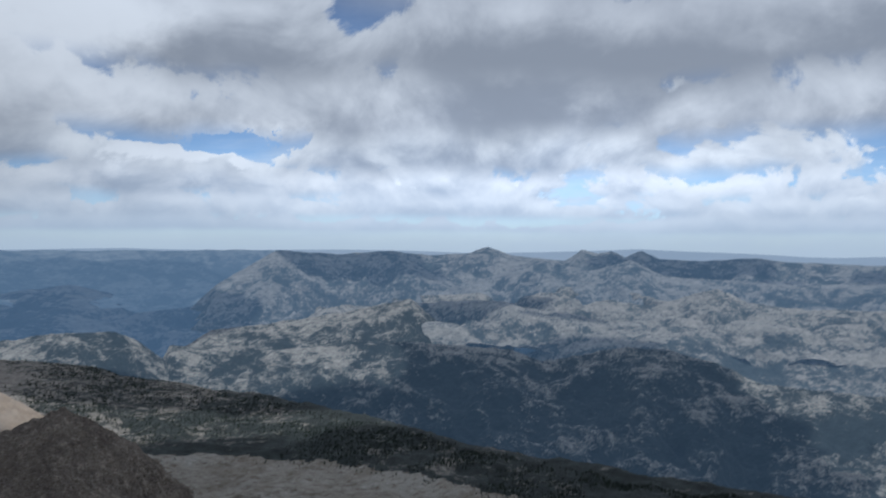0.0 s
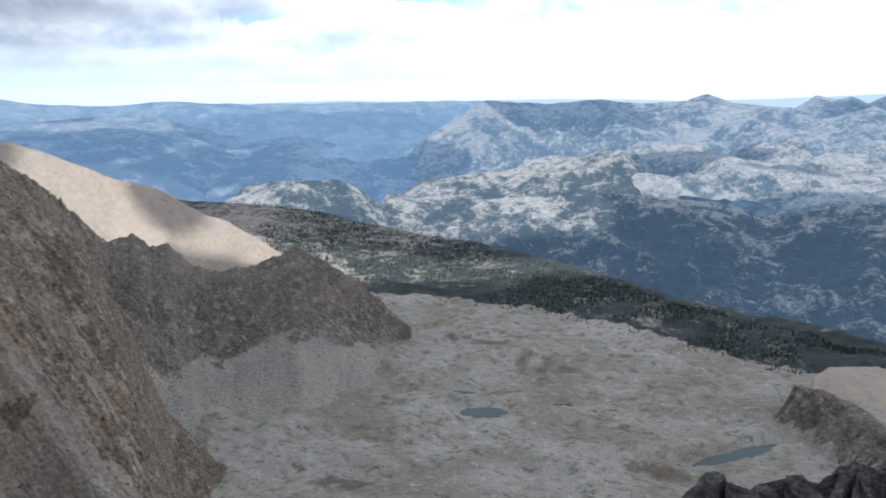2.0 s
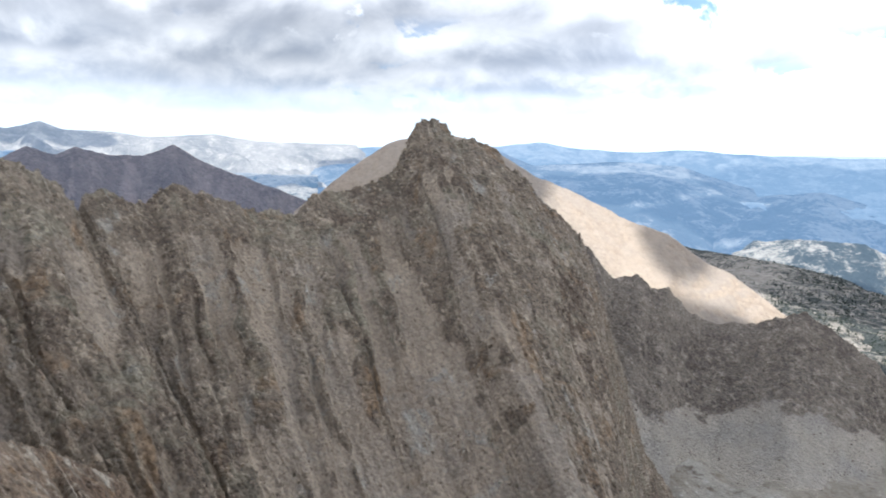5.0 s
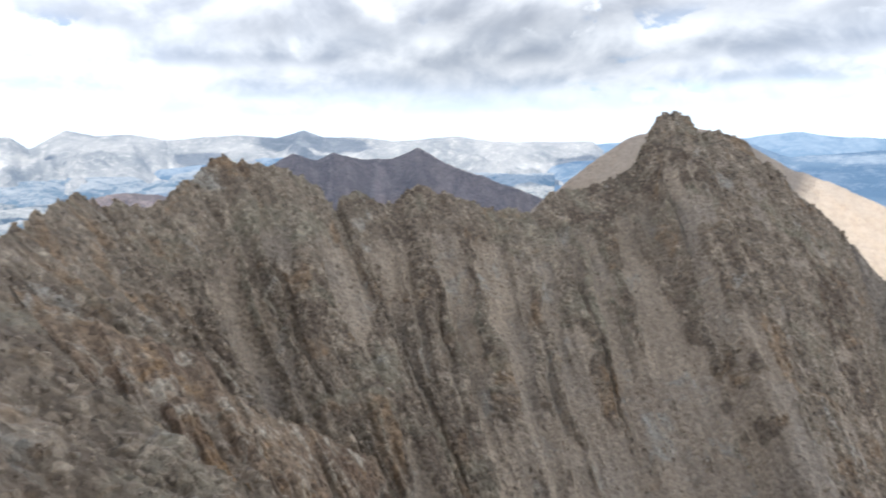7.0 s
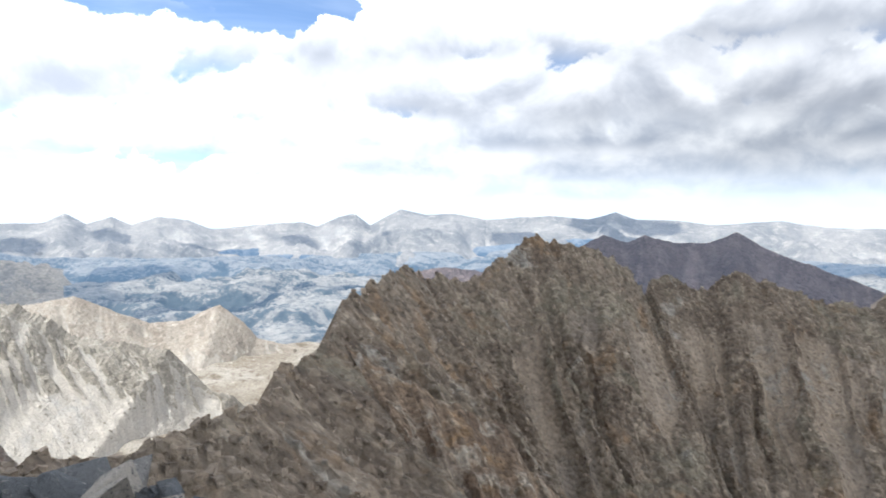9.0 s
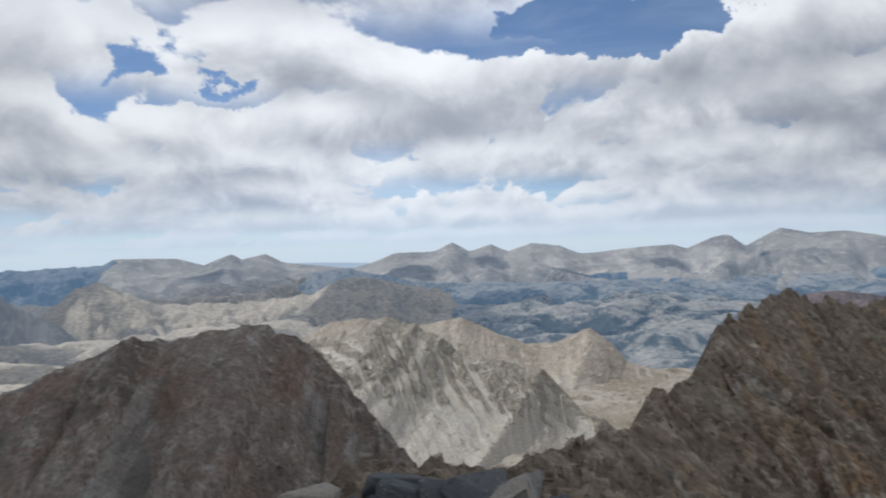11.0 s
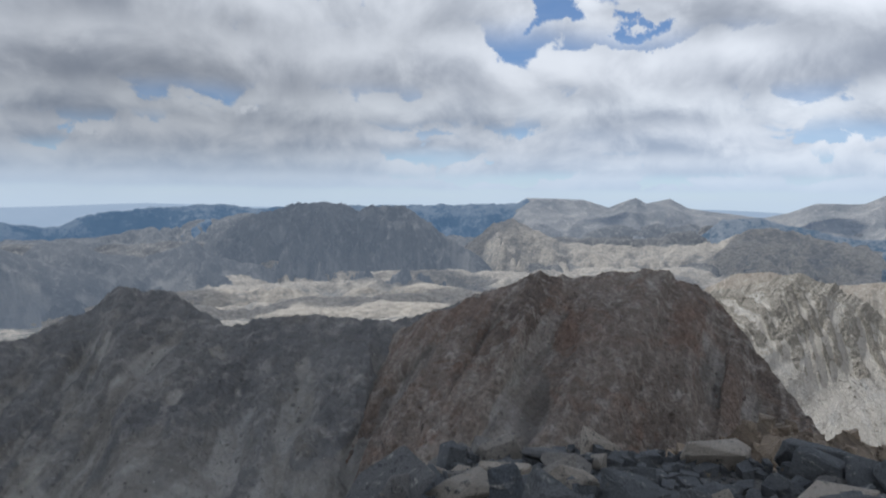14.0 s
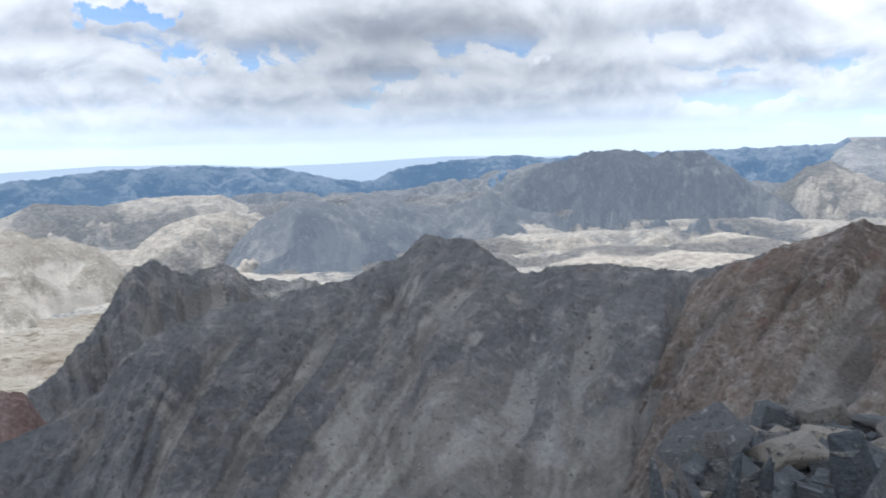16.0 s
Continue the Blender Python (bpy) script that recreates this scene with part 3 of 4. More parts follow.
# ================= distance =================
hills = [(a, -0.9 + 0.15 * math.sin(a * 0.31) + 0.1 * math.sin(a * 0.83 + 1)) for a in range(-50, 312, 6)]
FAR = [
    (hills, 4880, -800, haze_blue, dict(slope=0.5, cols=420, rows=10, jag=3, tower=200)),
    ([(63.0, -0.91), (57.2, -0.98), (47.0, -0.74), (44.3, -0.33), (41.6, -0.77), (37.2, -0.95), (33.6, -0.64), (31.2, -0.89), (26.3, -0.98), (12.1, -0.90)], 4750, -700, farther_blue_haze, dict(slope=0.3, rows=30, jag=5, tower=150, spur=0.12, wide=400)),
    ([(31.2, -2.23), (29.3, -2.04), (26.4, -2.29), (24.4, -1.94), (21.3, -2.12), (19.1, -2.44), (16.9, -3.16), (14.6, -3.98)], 4550, -700, farther_blue_haze, dict(slope=0.2, rows=60, jag=4, tower=120, spur=0.12, wide=500)),
    ([(31.2, -4.33), (29.3, -3.68), (27.4, -3.45), (25.4, -3.16), (22.7, -3.85), (20.6, -4.65), (18.0, -6.45)], 4100, -740, far_blue_haze, dict(slope=0.2, rows=60, jag=4, tower=120, spur=0.12, wide=450)),
    ([(31.2, -5.55), (29.3, -5.11), (26.1, -4.69), (24.1, -5.01), (22.4, -5.93), (20.6, -7.13), (19.5, -8.51)], 3500, -740, far_blue_haze, dict(slope=0.2, rows=60, jag=4, tower=100, spur=0.12, wide=380)),
    ([(64.9, -4.72), (60.2, -2.49), (58.2, -2.18), (47.0, -1.04), (44.4, -2.04), (38.4, -1.62), (34.4, -1.80), (30.4, -3.02), (23.9, -4.14), (19.3, -4.6), (15.9, -7.2)], 4250, -700, far_blue_haze, dict(slope=0.2, rows=80, jag=4, tower=120, spur=0.15, wide=450)),
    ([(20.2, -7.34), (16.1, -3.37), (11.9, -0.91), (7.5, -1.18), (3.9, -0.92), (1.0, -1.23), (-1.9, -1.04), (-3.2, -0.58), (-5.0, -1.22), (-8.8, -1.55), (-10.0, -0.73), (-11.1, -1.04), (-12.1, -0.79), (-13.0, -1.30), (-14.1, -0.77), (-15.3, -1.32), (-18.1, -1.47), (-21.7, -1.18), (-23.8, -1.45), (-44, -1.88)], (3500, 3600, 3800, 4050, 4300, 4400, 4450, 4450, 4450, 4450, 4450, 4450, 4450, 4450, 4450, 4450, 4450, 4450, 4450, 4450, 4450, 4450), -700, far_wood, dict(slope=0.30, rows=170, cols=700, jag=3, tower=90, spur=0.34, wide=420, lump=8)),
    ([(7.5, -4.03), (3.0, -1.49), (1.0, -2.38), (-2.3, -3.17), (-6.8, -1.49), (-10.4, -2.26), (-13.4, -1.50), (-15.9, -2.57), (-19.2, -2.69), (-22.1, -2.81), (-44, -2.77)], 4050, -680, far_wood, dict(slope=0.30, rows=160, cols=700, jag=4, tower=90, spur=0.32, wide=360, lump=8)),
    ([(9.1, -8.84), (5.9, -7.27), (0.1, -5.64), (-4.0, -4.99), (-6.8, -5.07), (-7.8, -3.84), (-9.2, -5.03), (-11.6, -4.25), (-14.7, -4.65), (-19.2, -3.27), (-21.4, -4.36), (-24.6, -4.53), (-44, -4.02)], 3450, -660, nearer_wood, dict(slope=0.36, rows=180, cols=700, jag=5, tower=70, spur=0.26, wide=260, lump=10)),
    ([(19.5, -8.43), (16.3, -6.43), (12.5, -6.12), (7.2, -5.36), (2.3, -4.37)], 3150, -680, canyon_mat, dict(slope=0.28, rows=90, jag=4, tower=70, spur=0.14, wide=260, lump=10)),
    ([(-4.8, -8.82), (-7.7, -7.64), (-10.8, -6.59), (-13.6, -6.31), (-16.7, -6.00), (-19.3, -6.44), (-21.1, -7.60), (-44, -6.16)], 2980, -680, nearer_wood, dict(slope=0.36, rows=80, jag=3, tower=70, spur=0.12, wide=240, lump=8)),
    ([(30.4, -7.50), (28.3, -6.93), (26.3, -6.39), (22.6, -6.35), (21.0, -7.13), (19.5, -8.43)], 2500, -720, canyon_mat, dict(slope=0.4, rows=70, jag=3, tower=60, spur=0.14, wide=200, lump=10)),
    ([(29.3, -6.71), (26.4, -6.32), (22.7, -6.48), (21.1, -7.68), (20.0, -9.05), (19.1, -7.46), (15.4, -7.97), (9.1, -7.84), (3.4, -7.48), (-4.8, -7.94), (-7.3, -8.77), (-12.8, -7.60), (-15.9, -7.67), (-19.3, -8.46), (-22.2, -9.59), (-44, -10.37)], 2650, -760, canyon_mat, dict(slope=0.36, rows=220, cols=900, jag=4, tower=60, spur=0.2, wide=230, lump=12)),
    ([(195.5, -1.58), (188.8, -1.01), (184.1, -0.79), (177.6, -1.31), (173.7, -2.16), (171.7, -2.39), (169.6, -1.56), (166.3, -1.08), (164.3, -0.89), (161.1, -0.73), (159.0, -1.02), (155.1, -0.92), (142.6, -0.56), (139.9, -0.48), (139.2, -0.12)], 4600, -560, far_blue_haze, dict(slope=0.6, rows=120, cols=900, jag=8, tower=80, spur=0.42, wide=420, lump=8)),
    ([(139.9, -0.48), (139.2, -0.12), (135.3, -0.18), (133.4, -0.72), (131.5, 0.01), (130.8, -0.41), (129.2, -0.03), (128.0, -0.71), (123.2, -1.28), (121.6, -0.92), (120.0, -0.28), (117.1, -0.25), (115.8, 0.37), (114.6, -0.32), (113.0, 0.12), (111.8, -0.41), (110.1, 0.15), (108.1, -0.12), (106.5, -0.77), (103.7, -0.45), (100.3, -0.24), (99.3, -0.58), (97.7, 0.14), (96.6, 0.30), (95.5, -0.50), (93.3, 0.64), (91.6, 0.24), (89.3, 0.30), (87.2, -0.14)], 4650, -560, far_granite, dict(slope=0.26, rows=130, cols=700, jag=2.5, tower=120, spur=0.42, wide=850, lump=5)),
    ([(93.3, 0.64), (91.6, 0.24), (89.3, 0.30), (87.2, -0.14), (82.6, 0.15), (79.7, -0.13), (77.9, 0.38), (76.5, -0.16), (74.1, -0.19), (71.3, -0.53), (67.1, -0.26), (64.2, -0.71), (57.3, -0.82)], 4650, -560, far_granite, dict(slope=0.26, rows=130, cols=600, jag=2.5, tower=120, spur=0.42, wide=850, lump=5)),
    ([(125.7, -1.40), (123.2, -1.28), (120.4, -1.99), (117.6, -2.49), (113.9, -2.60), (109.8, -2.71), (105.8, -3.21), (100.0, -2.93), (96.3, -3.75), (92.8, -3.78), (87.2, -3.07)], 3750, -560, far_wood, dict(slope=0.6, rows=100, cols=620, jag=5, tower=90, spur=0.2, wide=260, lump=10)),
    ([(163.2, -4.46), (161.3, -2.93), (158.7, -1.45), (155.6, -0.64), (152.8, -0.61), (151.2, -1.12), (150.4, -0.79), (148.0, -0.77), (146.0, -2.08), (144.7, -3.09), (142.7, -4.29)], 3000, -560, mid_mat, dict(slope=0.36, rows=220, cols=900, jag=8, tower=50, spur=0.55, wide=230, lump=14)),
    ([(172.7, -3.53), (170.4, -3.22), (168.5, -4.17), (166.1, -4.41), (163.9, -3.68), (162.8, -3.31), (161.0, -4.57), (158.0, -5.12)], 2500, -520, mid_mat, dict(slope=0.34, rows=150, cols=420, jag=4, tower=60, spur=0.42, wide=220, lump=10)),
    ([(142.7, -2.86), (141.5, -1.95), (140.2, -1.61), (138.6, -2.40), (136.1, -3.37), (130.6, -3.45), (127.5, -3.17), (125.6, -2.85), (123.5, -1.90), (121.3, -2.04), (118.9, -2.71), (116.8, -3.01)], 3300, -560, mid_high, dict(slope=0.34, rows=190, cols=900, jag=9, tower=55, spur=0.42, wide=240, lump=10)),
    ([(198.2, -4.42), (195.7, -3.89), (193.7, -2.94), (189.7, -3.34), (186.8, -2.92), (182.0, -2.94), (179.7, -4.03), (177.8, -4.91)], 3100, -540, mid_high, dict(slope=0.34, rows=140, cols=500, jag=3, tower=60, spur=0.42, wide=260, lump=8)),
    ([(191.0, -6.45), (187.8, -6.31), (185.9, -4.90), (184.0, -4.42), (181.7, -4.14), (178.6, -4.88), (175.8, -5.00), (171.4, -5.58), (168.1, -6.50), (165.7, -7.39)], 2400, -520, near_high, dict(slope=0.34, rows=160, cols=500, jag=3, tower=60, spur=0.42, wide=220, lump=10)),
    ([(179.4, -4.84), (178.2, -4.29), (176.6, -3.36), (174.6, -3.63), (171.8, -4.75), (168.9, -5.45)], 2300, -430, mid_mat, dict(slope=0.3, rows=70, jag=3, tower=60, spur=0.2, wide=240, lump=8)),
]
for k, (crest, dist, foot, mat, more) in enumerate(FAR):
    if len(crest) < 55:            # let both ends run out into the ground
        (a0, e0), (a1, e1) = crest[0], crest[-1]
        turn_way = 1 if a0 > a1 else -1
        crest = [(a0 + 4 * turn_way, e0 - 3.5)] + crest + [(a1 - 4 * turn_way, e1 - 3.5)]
    tagged(ridge("backdrop", crest, dist, foot, mat, seed=k * 1.7, **more), "distant mountain range with painted haze under broken cloud", "mountain range", kind="structure")


def highland(az0, az1, r0, r1, radii, tops, relief, material, seed, label, cols=500, rows=100, runout=0.0):
    """A belt of crowded peaks and valleys. radii, tops: how high, in degrees, they stand up at each distance."""
    az, r = np.linspace(az0, az1, cols), np.geomspace(r0, r1, rows)
    r, az = np.meshgrid(r, az, indexing="ij")
    x, y = -np.sin(np.radians(az)) * r, np.cos(np.radians(az)) * r
    wx, wy = 190 * rough(x / 700, y / 700, seed + 3.3, 3), 190 * rough(x / 700 + 9, y / 700, seed + 6.1, 3)
    ridged = rough((x + wx) / 430, (y + wy) / 430, seed, 7, 0.5, True)
    peak = ease(ridged, -0.9, 0.85) * (0.75 + 0.5 * rough(x / 1300, y / 1300, seed + 1.9, 2))
    top = r * np.tan(np.radians(np.interp(r, radii, tops) - 0.7 * ease(az, 165, 176)))
    z = top - relief * r * (1 - peak)
    slope_in = ease(r, r0, r0 * 1.04) if r0 == radii[0] else 1.0
    z = z - 60 * (1 - slope_in)
    if runout:                     # both ends sink into the valleys
        z = z - 320 * (1 - ease(az, az0, az0 + runout) * ease(-az, -az1, -az1 + runout))
    bare = ease(ridged + 0.5 * rough(x / 60, y / 60, z / 60, 4, 0.6), -0.35, 0.75)
    flow = 0.5 + 0.6 * rough(x / 45, y / 45, z / 25, 5, 0.62)
    ob = sheet("backdrop", np.stack([x, y, z], -1), material, bare=bare, flow=flow)
    return tagged(ob, label, "mountain range", kind="structure")


EAST = (1500, 1900, 2400, 3000, 3600, 4200, 4800), (-8.2, -6.3, -4.5, -3.0, -1.9, -1.1, -0.7)
WEST = (2900, 3400, 4000, 4800), (-5.6, -4.0, -2.3, -1.1)
LEFT = (2900, 3400, 4000, 4800), (-8.5, -5.6, -3.4, -1.5)
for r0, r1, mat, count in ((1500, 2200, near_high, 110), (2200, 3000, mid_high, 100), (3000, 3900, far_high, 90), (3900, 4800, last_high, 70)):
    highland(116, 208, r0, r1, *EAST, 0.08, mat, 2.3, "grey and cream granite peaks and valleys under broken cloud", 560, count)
for r0, r1, mat, count in ((1500, 3000, nearer_wood, 110), (3000, 4000, far_wood, 100), (4000, 4800, far_blue_haze, 60)):
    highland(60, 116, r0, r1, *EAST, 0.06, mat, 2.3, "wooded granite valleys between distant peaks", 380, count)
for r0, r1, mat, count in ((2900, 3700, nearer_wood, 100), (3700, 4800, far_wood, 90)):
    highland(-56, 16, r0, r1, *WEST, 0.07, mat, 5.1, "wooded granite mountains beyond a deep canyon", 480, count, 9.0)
for r0, r1, mat, count in ((2900, 3900, far_blue_haze, 90), (3900, 4800, farther_blue_haze, 70)):
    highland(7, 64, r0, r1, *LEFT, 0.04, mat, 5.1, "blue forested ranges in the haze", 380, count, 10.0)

# ================= middle distance =================
BENCH = (2200, 2100, 1980, 1900, 1860, 1780, 1650, 1480, 1250, 1155, 1075, 1040)
MIDDLE = [
    ("forested_bench", [(38.6, -6.32), (32.9, -7.49), (27.5, -8.03), (23.8, -8.60), (22.1, -9.30), (18.1, -10.07), (13.0, -11.41), (7.4, -13.00), (-0.8, -15.19), (-6.9, -16.19), (-14.9, -17.28), (-44, -17.47)], BENCH, -338, bench_mat, dict(slope=0.055, back=0.5, rows=160, cols=700, jag=2, tower=40, lump=4, hollow=1.0), "dark conifer forest on a granite bench", "hillside"),
    ("tan_mountain", [(61.7, -5.56), (59.7, -4.16), (58.1, -2.77), (55.0, -0.63), (53.6, -0.27), (51.7, 0.20), (48.6, -0.36), (46.2, -1.72), (44.3, -2.85), (43.6, -3.03), (40.1, -4.48), (37.7, -5.73), (34.9, -6.57), (32.0, -8.44), (30.4, -9.06), (26.8, -11.50), (23.7, -13.48)], 1400, -345, tan_rock, dict(slope=0.6, rows=90, cols=400, jag=2, tower=40, lump=5), "smooth tan gravel mountain flank partly in sun", "mountain"),
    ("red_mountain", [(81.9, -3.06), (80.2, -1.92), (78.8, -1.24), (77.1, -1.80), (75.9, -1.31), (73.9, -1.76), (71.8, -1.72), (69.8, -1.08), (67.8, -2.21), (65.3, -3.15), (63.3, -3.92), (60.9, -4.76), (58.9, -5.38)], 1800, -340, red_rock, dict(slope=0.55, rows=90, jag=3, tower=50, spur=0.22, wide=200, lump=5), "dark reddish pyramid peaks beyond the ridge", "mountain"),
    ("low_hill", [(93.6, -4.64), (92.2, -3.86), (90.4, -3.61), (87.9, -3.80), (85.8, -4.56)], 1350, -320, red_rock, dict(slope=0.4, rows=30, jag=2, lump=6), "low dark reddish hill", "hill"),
    ("pale_mountain", [(127.4, -6.55), (126.0, -5.82), (125.0, -5.15), (122.5, -4.84), (120.1, -5.67), (117.7, -5.43), (115.4, -5.09), (113.2, -6.09), (110.7, -7.07), (108.5, -6.99), (106.1, -6.02), (104.5, -7.30), (103.6, -8.41), (100.9, -9.17), (100.6, -10.31)], 1400, -270, cream_rock, dict(slope=0.5, rows=150, cols=520, jag=1.6, tower=40, gully=3, gap=50, crag=1.6, ribs=0.7, lean=-0.3, turn=-12, talus=0.35, smooth=False), "pale sunlit granite mountain with slabs", "mountain"),
    ("grey_crag", [(128.2, -7.69), (126.4, -6.28), (124.6, -6.29), (124.2, -5.99), (122.1, -5.18), (120.5, -4.92), (118.5, -5.52), (117.5, -6.17), (114.9, -7.86), (112.0, -8.33), (109.6, -8.97), (108.0, -10.76), (107.3, -11.54), (105.3, -12.50), (104.5, -13.44)], 960, -245, pale_rock, dict(slope=0.52, rows=280, cols=620, jag=4, tower=20, gully=4, gap=20, crag=2.6, lean=-1.2, turn=-30, ribs=0.6, talus=0.2, chute=0.08, smooth=False, blocks=2500), "pale grey craggy mountain streaked with scree", "mountain"),
    ("slab_mountain", [(198.2, -4.77), (195.7, -4.61), (194.5, -4.77), (193.9, -5.29), (191.6, -5.47), (190.2, -6.13), (188.9, -7.56), (188.0, -8.98)], 1500, -340, pale_rock, dict(slope=0.3, rows=80, jag=4, tower=40, spur=0.2, wide=160, lump=8), "pale granite slab mountain in sun", "mountain"),
    ("dark_peaks", [(174.0, -9.75), (175.7, -9.47), (178.8, -9.08), (180.4, -8.78), (181.9, -7.81), (183.1, -8.28), (185.0, -8.38), (186.9, -7.07), (188.1, -7.63), (189.8, -9.95), (191.8, -12.35), (194.7, -14.84), (196.8, -16.25)], (800, 760, 700, 620), -320, slate_rock, dict(slope=0.7, rows=110, jag=5, tower=30, gully=12, gap=46, crag=4, talus=0.5), "dark pointed peaks on a side ridge", "mountain"),
    ("basin_spur", [(-10.2, -23.18), (-10.8, -20.50), (-11.3, -18.95), (-12.2, -18.28), (-15.0, -17.83), (-17.2, -18.21), (-19.3, -18.97), (-21.6, -19.79)], (860, 900, 940), -345, tan_rock, dict(slope=0.24, back=0.7, hollow=1.0, rows=60, jag=1, tower=20, lump=3), "smooth tan gravel shoulder beside the basin", "ridge"),
    ("spur_cliff", [(-9.0, -23.2), (-10.4, -19.6), (-12.5, -19.9), (-15, -21.0), (-18, -22.6), (-21, -24.3), (-26, -27)], (815, 830, 800, 755, 700, 645, 575), -342, grey_rock, dict(slope=0.75, back=0.4, turn=-35, hollow=1.4, rows=130, cols=460, jag=2.5, tower=22, gully=8, gap=26, crag=3.0, talus=0.35, ribs=0.6, rear_bare=0.0, smooth=False), "brown broken cliff below a gravel shoulder", "cliff"),
]
for k, (what, crest, dist, foot, mat, more, label, kind) in enumerate(MIDDLE):
    tagged(ridge(what, crest, dist, foot, mat, seed=40 + k * 1.3, **more), label, kind)

# ================= near ridges round the cirque =================
tagged(ridge("crag_ridge", [(45.1, -3.26), (43.1, -5.28), (41.0, -7.11), (39.7, -8.52), (38.5, -9.73), (36.8, -9.60), (35.5, -10.55), (34.7, -10.23), (33.0, -11.99), (31.8, -12.42), (29.0, -12.18), (26.7, -11.44), (25.6, -11.21), (24.4, -11.87), (22.1, -13.21), (19.8, -15.05), (18.6, -16.21), (17.5, -17.16)], (960, 1000, 1020), -336, grey_rock, slope=0.40, rows=260, cols=620, jag=4, tower=22, gully=6, gap=44, crag=3.6, chute=0.04, ribs=0.3, hollow=2.3, seed=61, smooth=False, talus=0.20, fade=0.3, blocks=3000, block=(0.5, 2.5)), "dark craggy cirque wall above scree", "ridge")
arete = [(150, -34), (140, -27), (131, -19)] + [(124.7, -15.41), (122.8, -14.38), (120.9, -14.94), (119.3, -15.87), (117.8, -15.23), (115.4, -15.94), (112.6, -15.81), (109.3, -14.54), (106.8, -13.93), (104.7, -13.18), (102.7, -12.40), (102.2, -11.03), (100.2, -9.83), (98.2, -8.23), (97.5, -6.23), (96.1, -5.02), (94.1, -3.82), (93.3, -3.22), (92.2, -3.81), (91.8, -4.41), (87.7, -4.18), (85.8, -3.01)]
arete += [(85.7, -2.76), (84.2, -1.63), (81.3, -1.74), (78.5, -2.58), (76.9, -3.73), (75.8, -5.55), (75.5, -3.93), (73.7, -4.13), (71.9, -5.17), (70.5, -3.92), (66.9, -4.40), (64.5, -5.52), (61.6, -5.60), (60.6, -4.37), (59.3, -4.37), (56.1, -3.39), (54.9, -3.20), (53.4, -0.08), (52.9, 0.88), (52.0, 1.16), (51.0, 0.83), (50.1, -0.33), (48.8, -0.17), (47.1, -1.33), (44.8, -3.22), (44.2, -4.53), (42.5, -5.42), (41.0, -6.90), (40.0, -9.35), (38.4, -13.81), (37.0, -17.39), (35.9, -20.90), (33.9, -23.86), (31.7, -26.01)]
tagged(ridge("arete", arete, (60, 80, 110, 130, 190, 290, 380, 430, 460, 490, 530, 580, 600, 610, 640, 680), -345, brown_rock, slope=0.62, back=1.6, rows=430, cols=1100, jag=3.5, tower=13, fine=1.5, ledge=0.9, fade=(1.2, 1.2, 1.2, 1.2, 1.2, 1.1, 1.1, 1.1, 1.1, 0.8, 0.35, 0.12, 0.05, 0.05), lean=(0, 0, 0.3, 0.45, 0.5, 0.5, 0.3, 0.1, 0, 0, 0, 0),
             gully=7.5, gap=20, crag=2.2, chute=0.14, turn=(85, 75, 65, 50, 35, 25, 20, 18, 15, 10, 5), seed=71, hollow=(1.2, 1.3, 1.4, 1.9, 1.7, 1.3, 1.15, 1.15, 1.15), talus=(0.5, 0.5, 0.4, 0.24, 0.17, 0.15, 0.20, 0.55, 0.80),
             smooth=False, blocks=34000, block=(0.4, 2.4), strewn=True), "brown jagged arete with gullies and talus below a sharp peak", "ridge")
tagged(ridge("brown_spur", [(97.3, -8.85), (95.4, -10.33), (92.2, -12.27), (88.1, -14.00), (85.4, -15.45), (84.4, -17.24), (81.9, -19.19), (77.3, -21.20), (73.6, -22.88)], (203, 200, 196, 204, 212, 210, 208, 245, 262), -230, spur_rock, slope=0.58, rows=220, cols=560, jag=3, tower=12, gully=7, gap=17, crag=2.6, turn=20, seed=81, smooth=False, blocks=1500, block=(0.4, 1.6)), "brown rocky spur below the arete", "ridge")
tagged(ridge("dark_headwall", [(198.9, -18.91), (196.9, -17.62), (191.8, -16.40), (189.1, -13.81), (186.7, -11.98), (184.0, -11.27), (180.5, -10.37), (174.4, -9.53), (172.4, -9.02), (169.8, -7.88), (167.8, -6.51), (164.2, -6.61), (162.8, -7.87), (160.8, -9.12), (155.7, -8.75), (153.3, -8.59), (150.9, -8.94), (148.8, -9.20), (145.9, -8.22), (143.9, -7.79)], (420, 430, 470, 500, 470, 455, 460), -300, slate_rock, slope=0.58, back=1.2, rows=340, cols=620, jag=2.2, tower=14,
             gully=6, gap=34, crag=2.0, chute=0.08, ribs=0.6, seed=91, hollow=1.15, smooth=False, lean=(1.3, 1.2, 1.0, 0.5, 0.2, 0.0), talus=(0.3, 0.16, 0.08, 0.08, 0.12, 0.2), blocks=5000, block=(0.4, 2.0)),
       "dark grey headwall with streaks of rubble and scree", "ridge")
rib = [(152, -13), (149.5, -10.6), (147, -8.9)]   # the peak's near edge runs down into the headwall
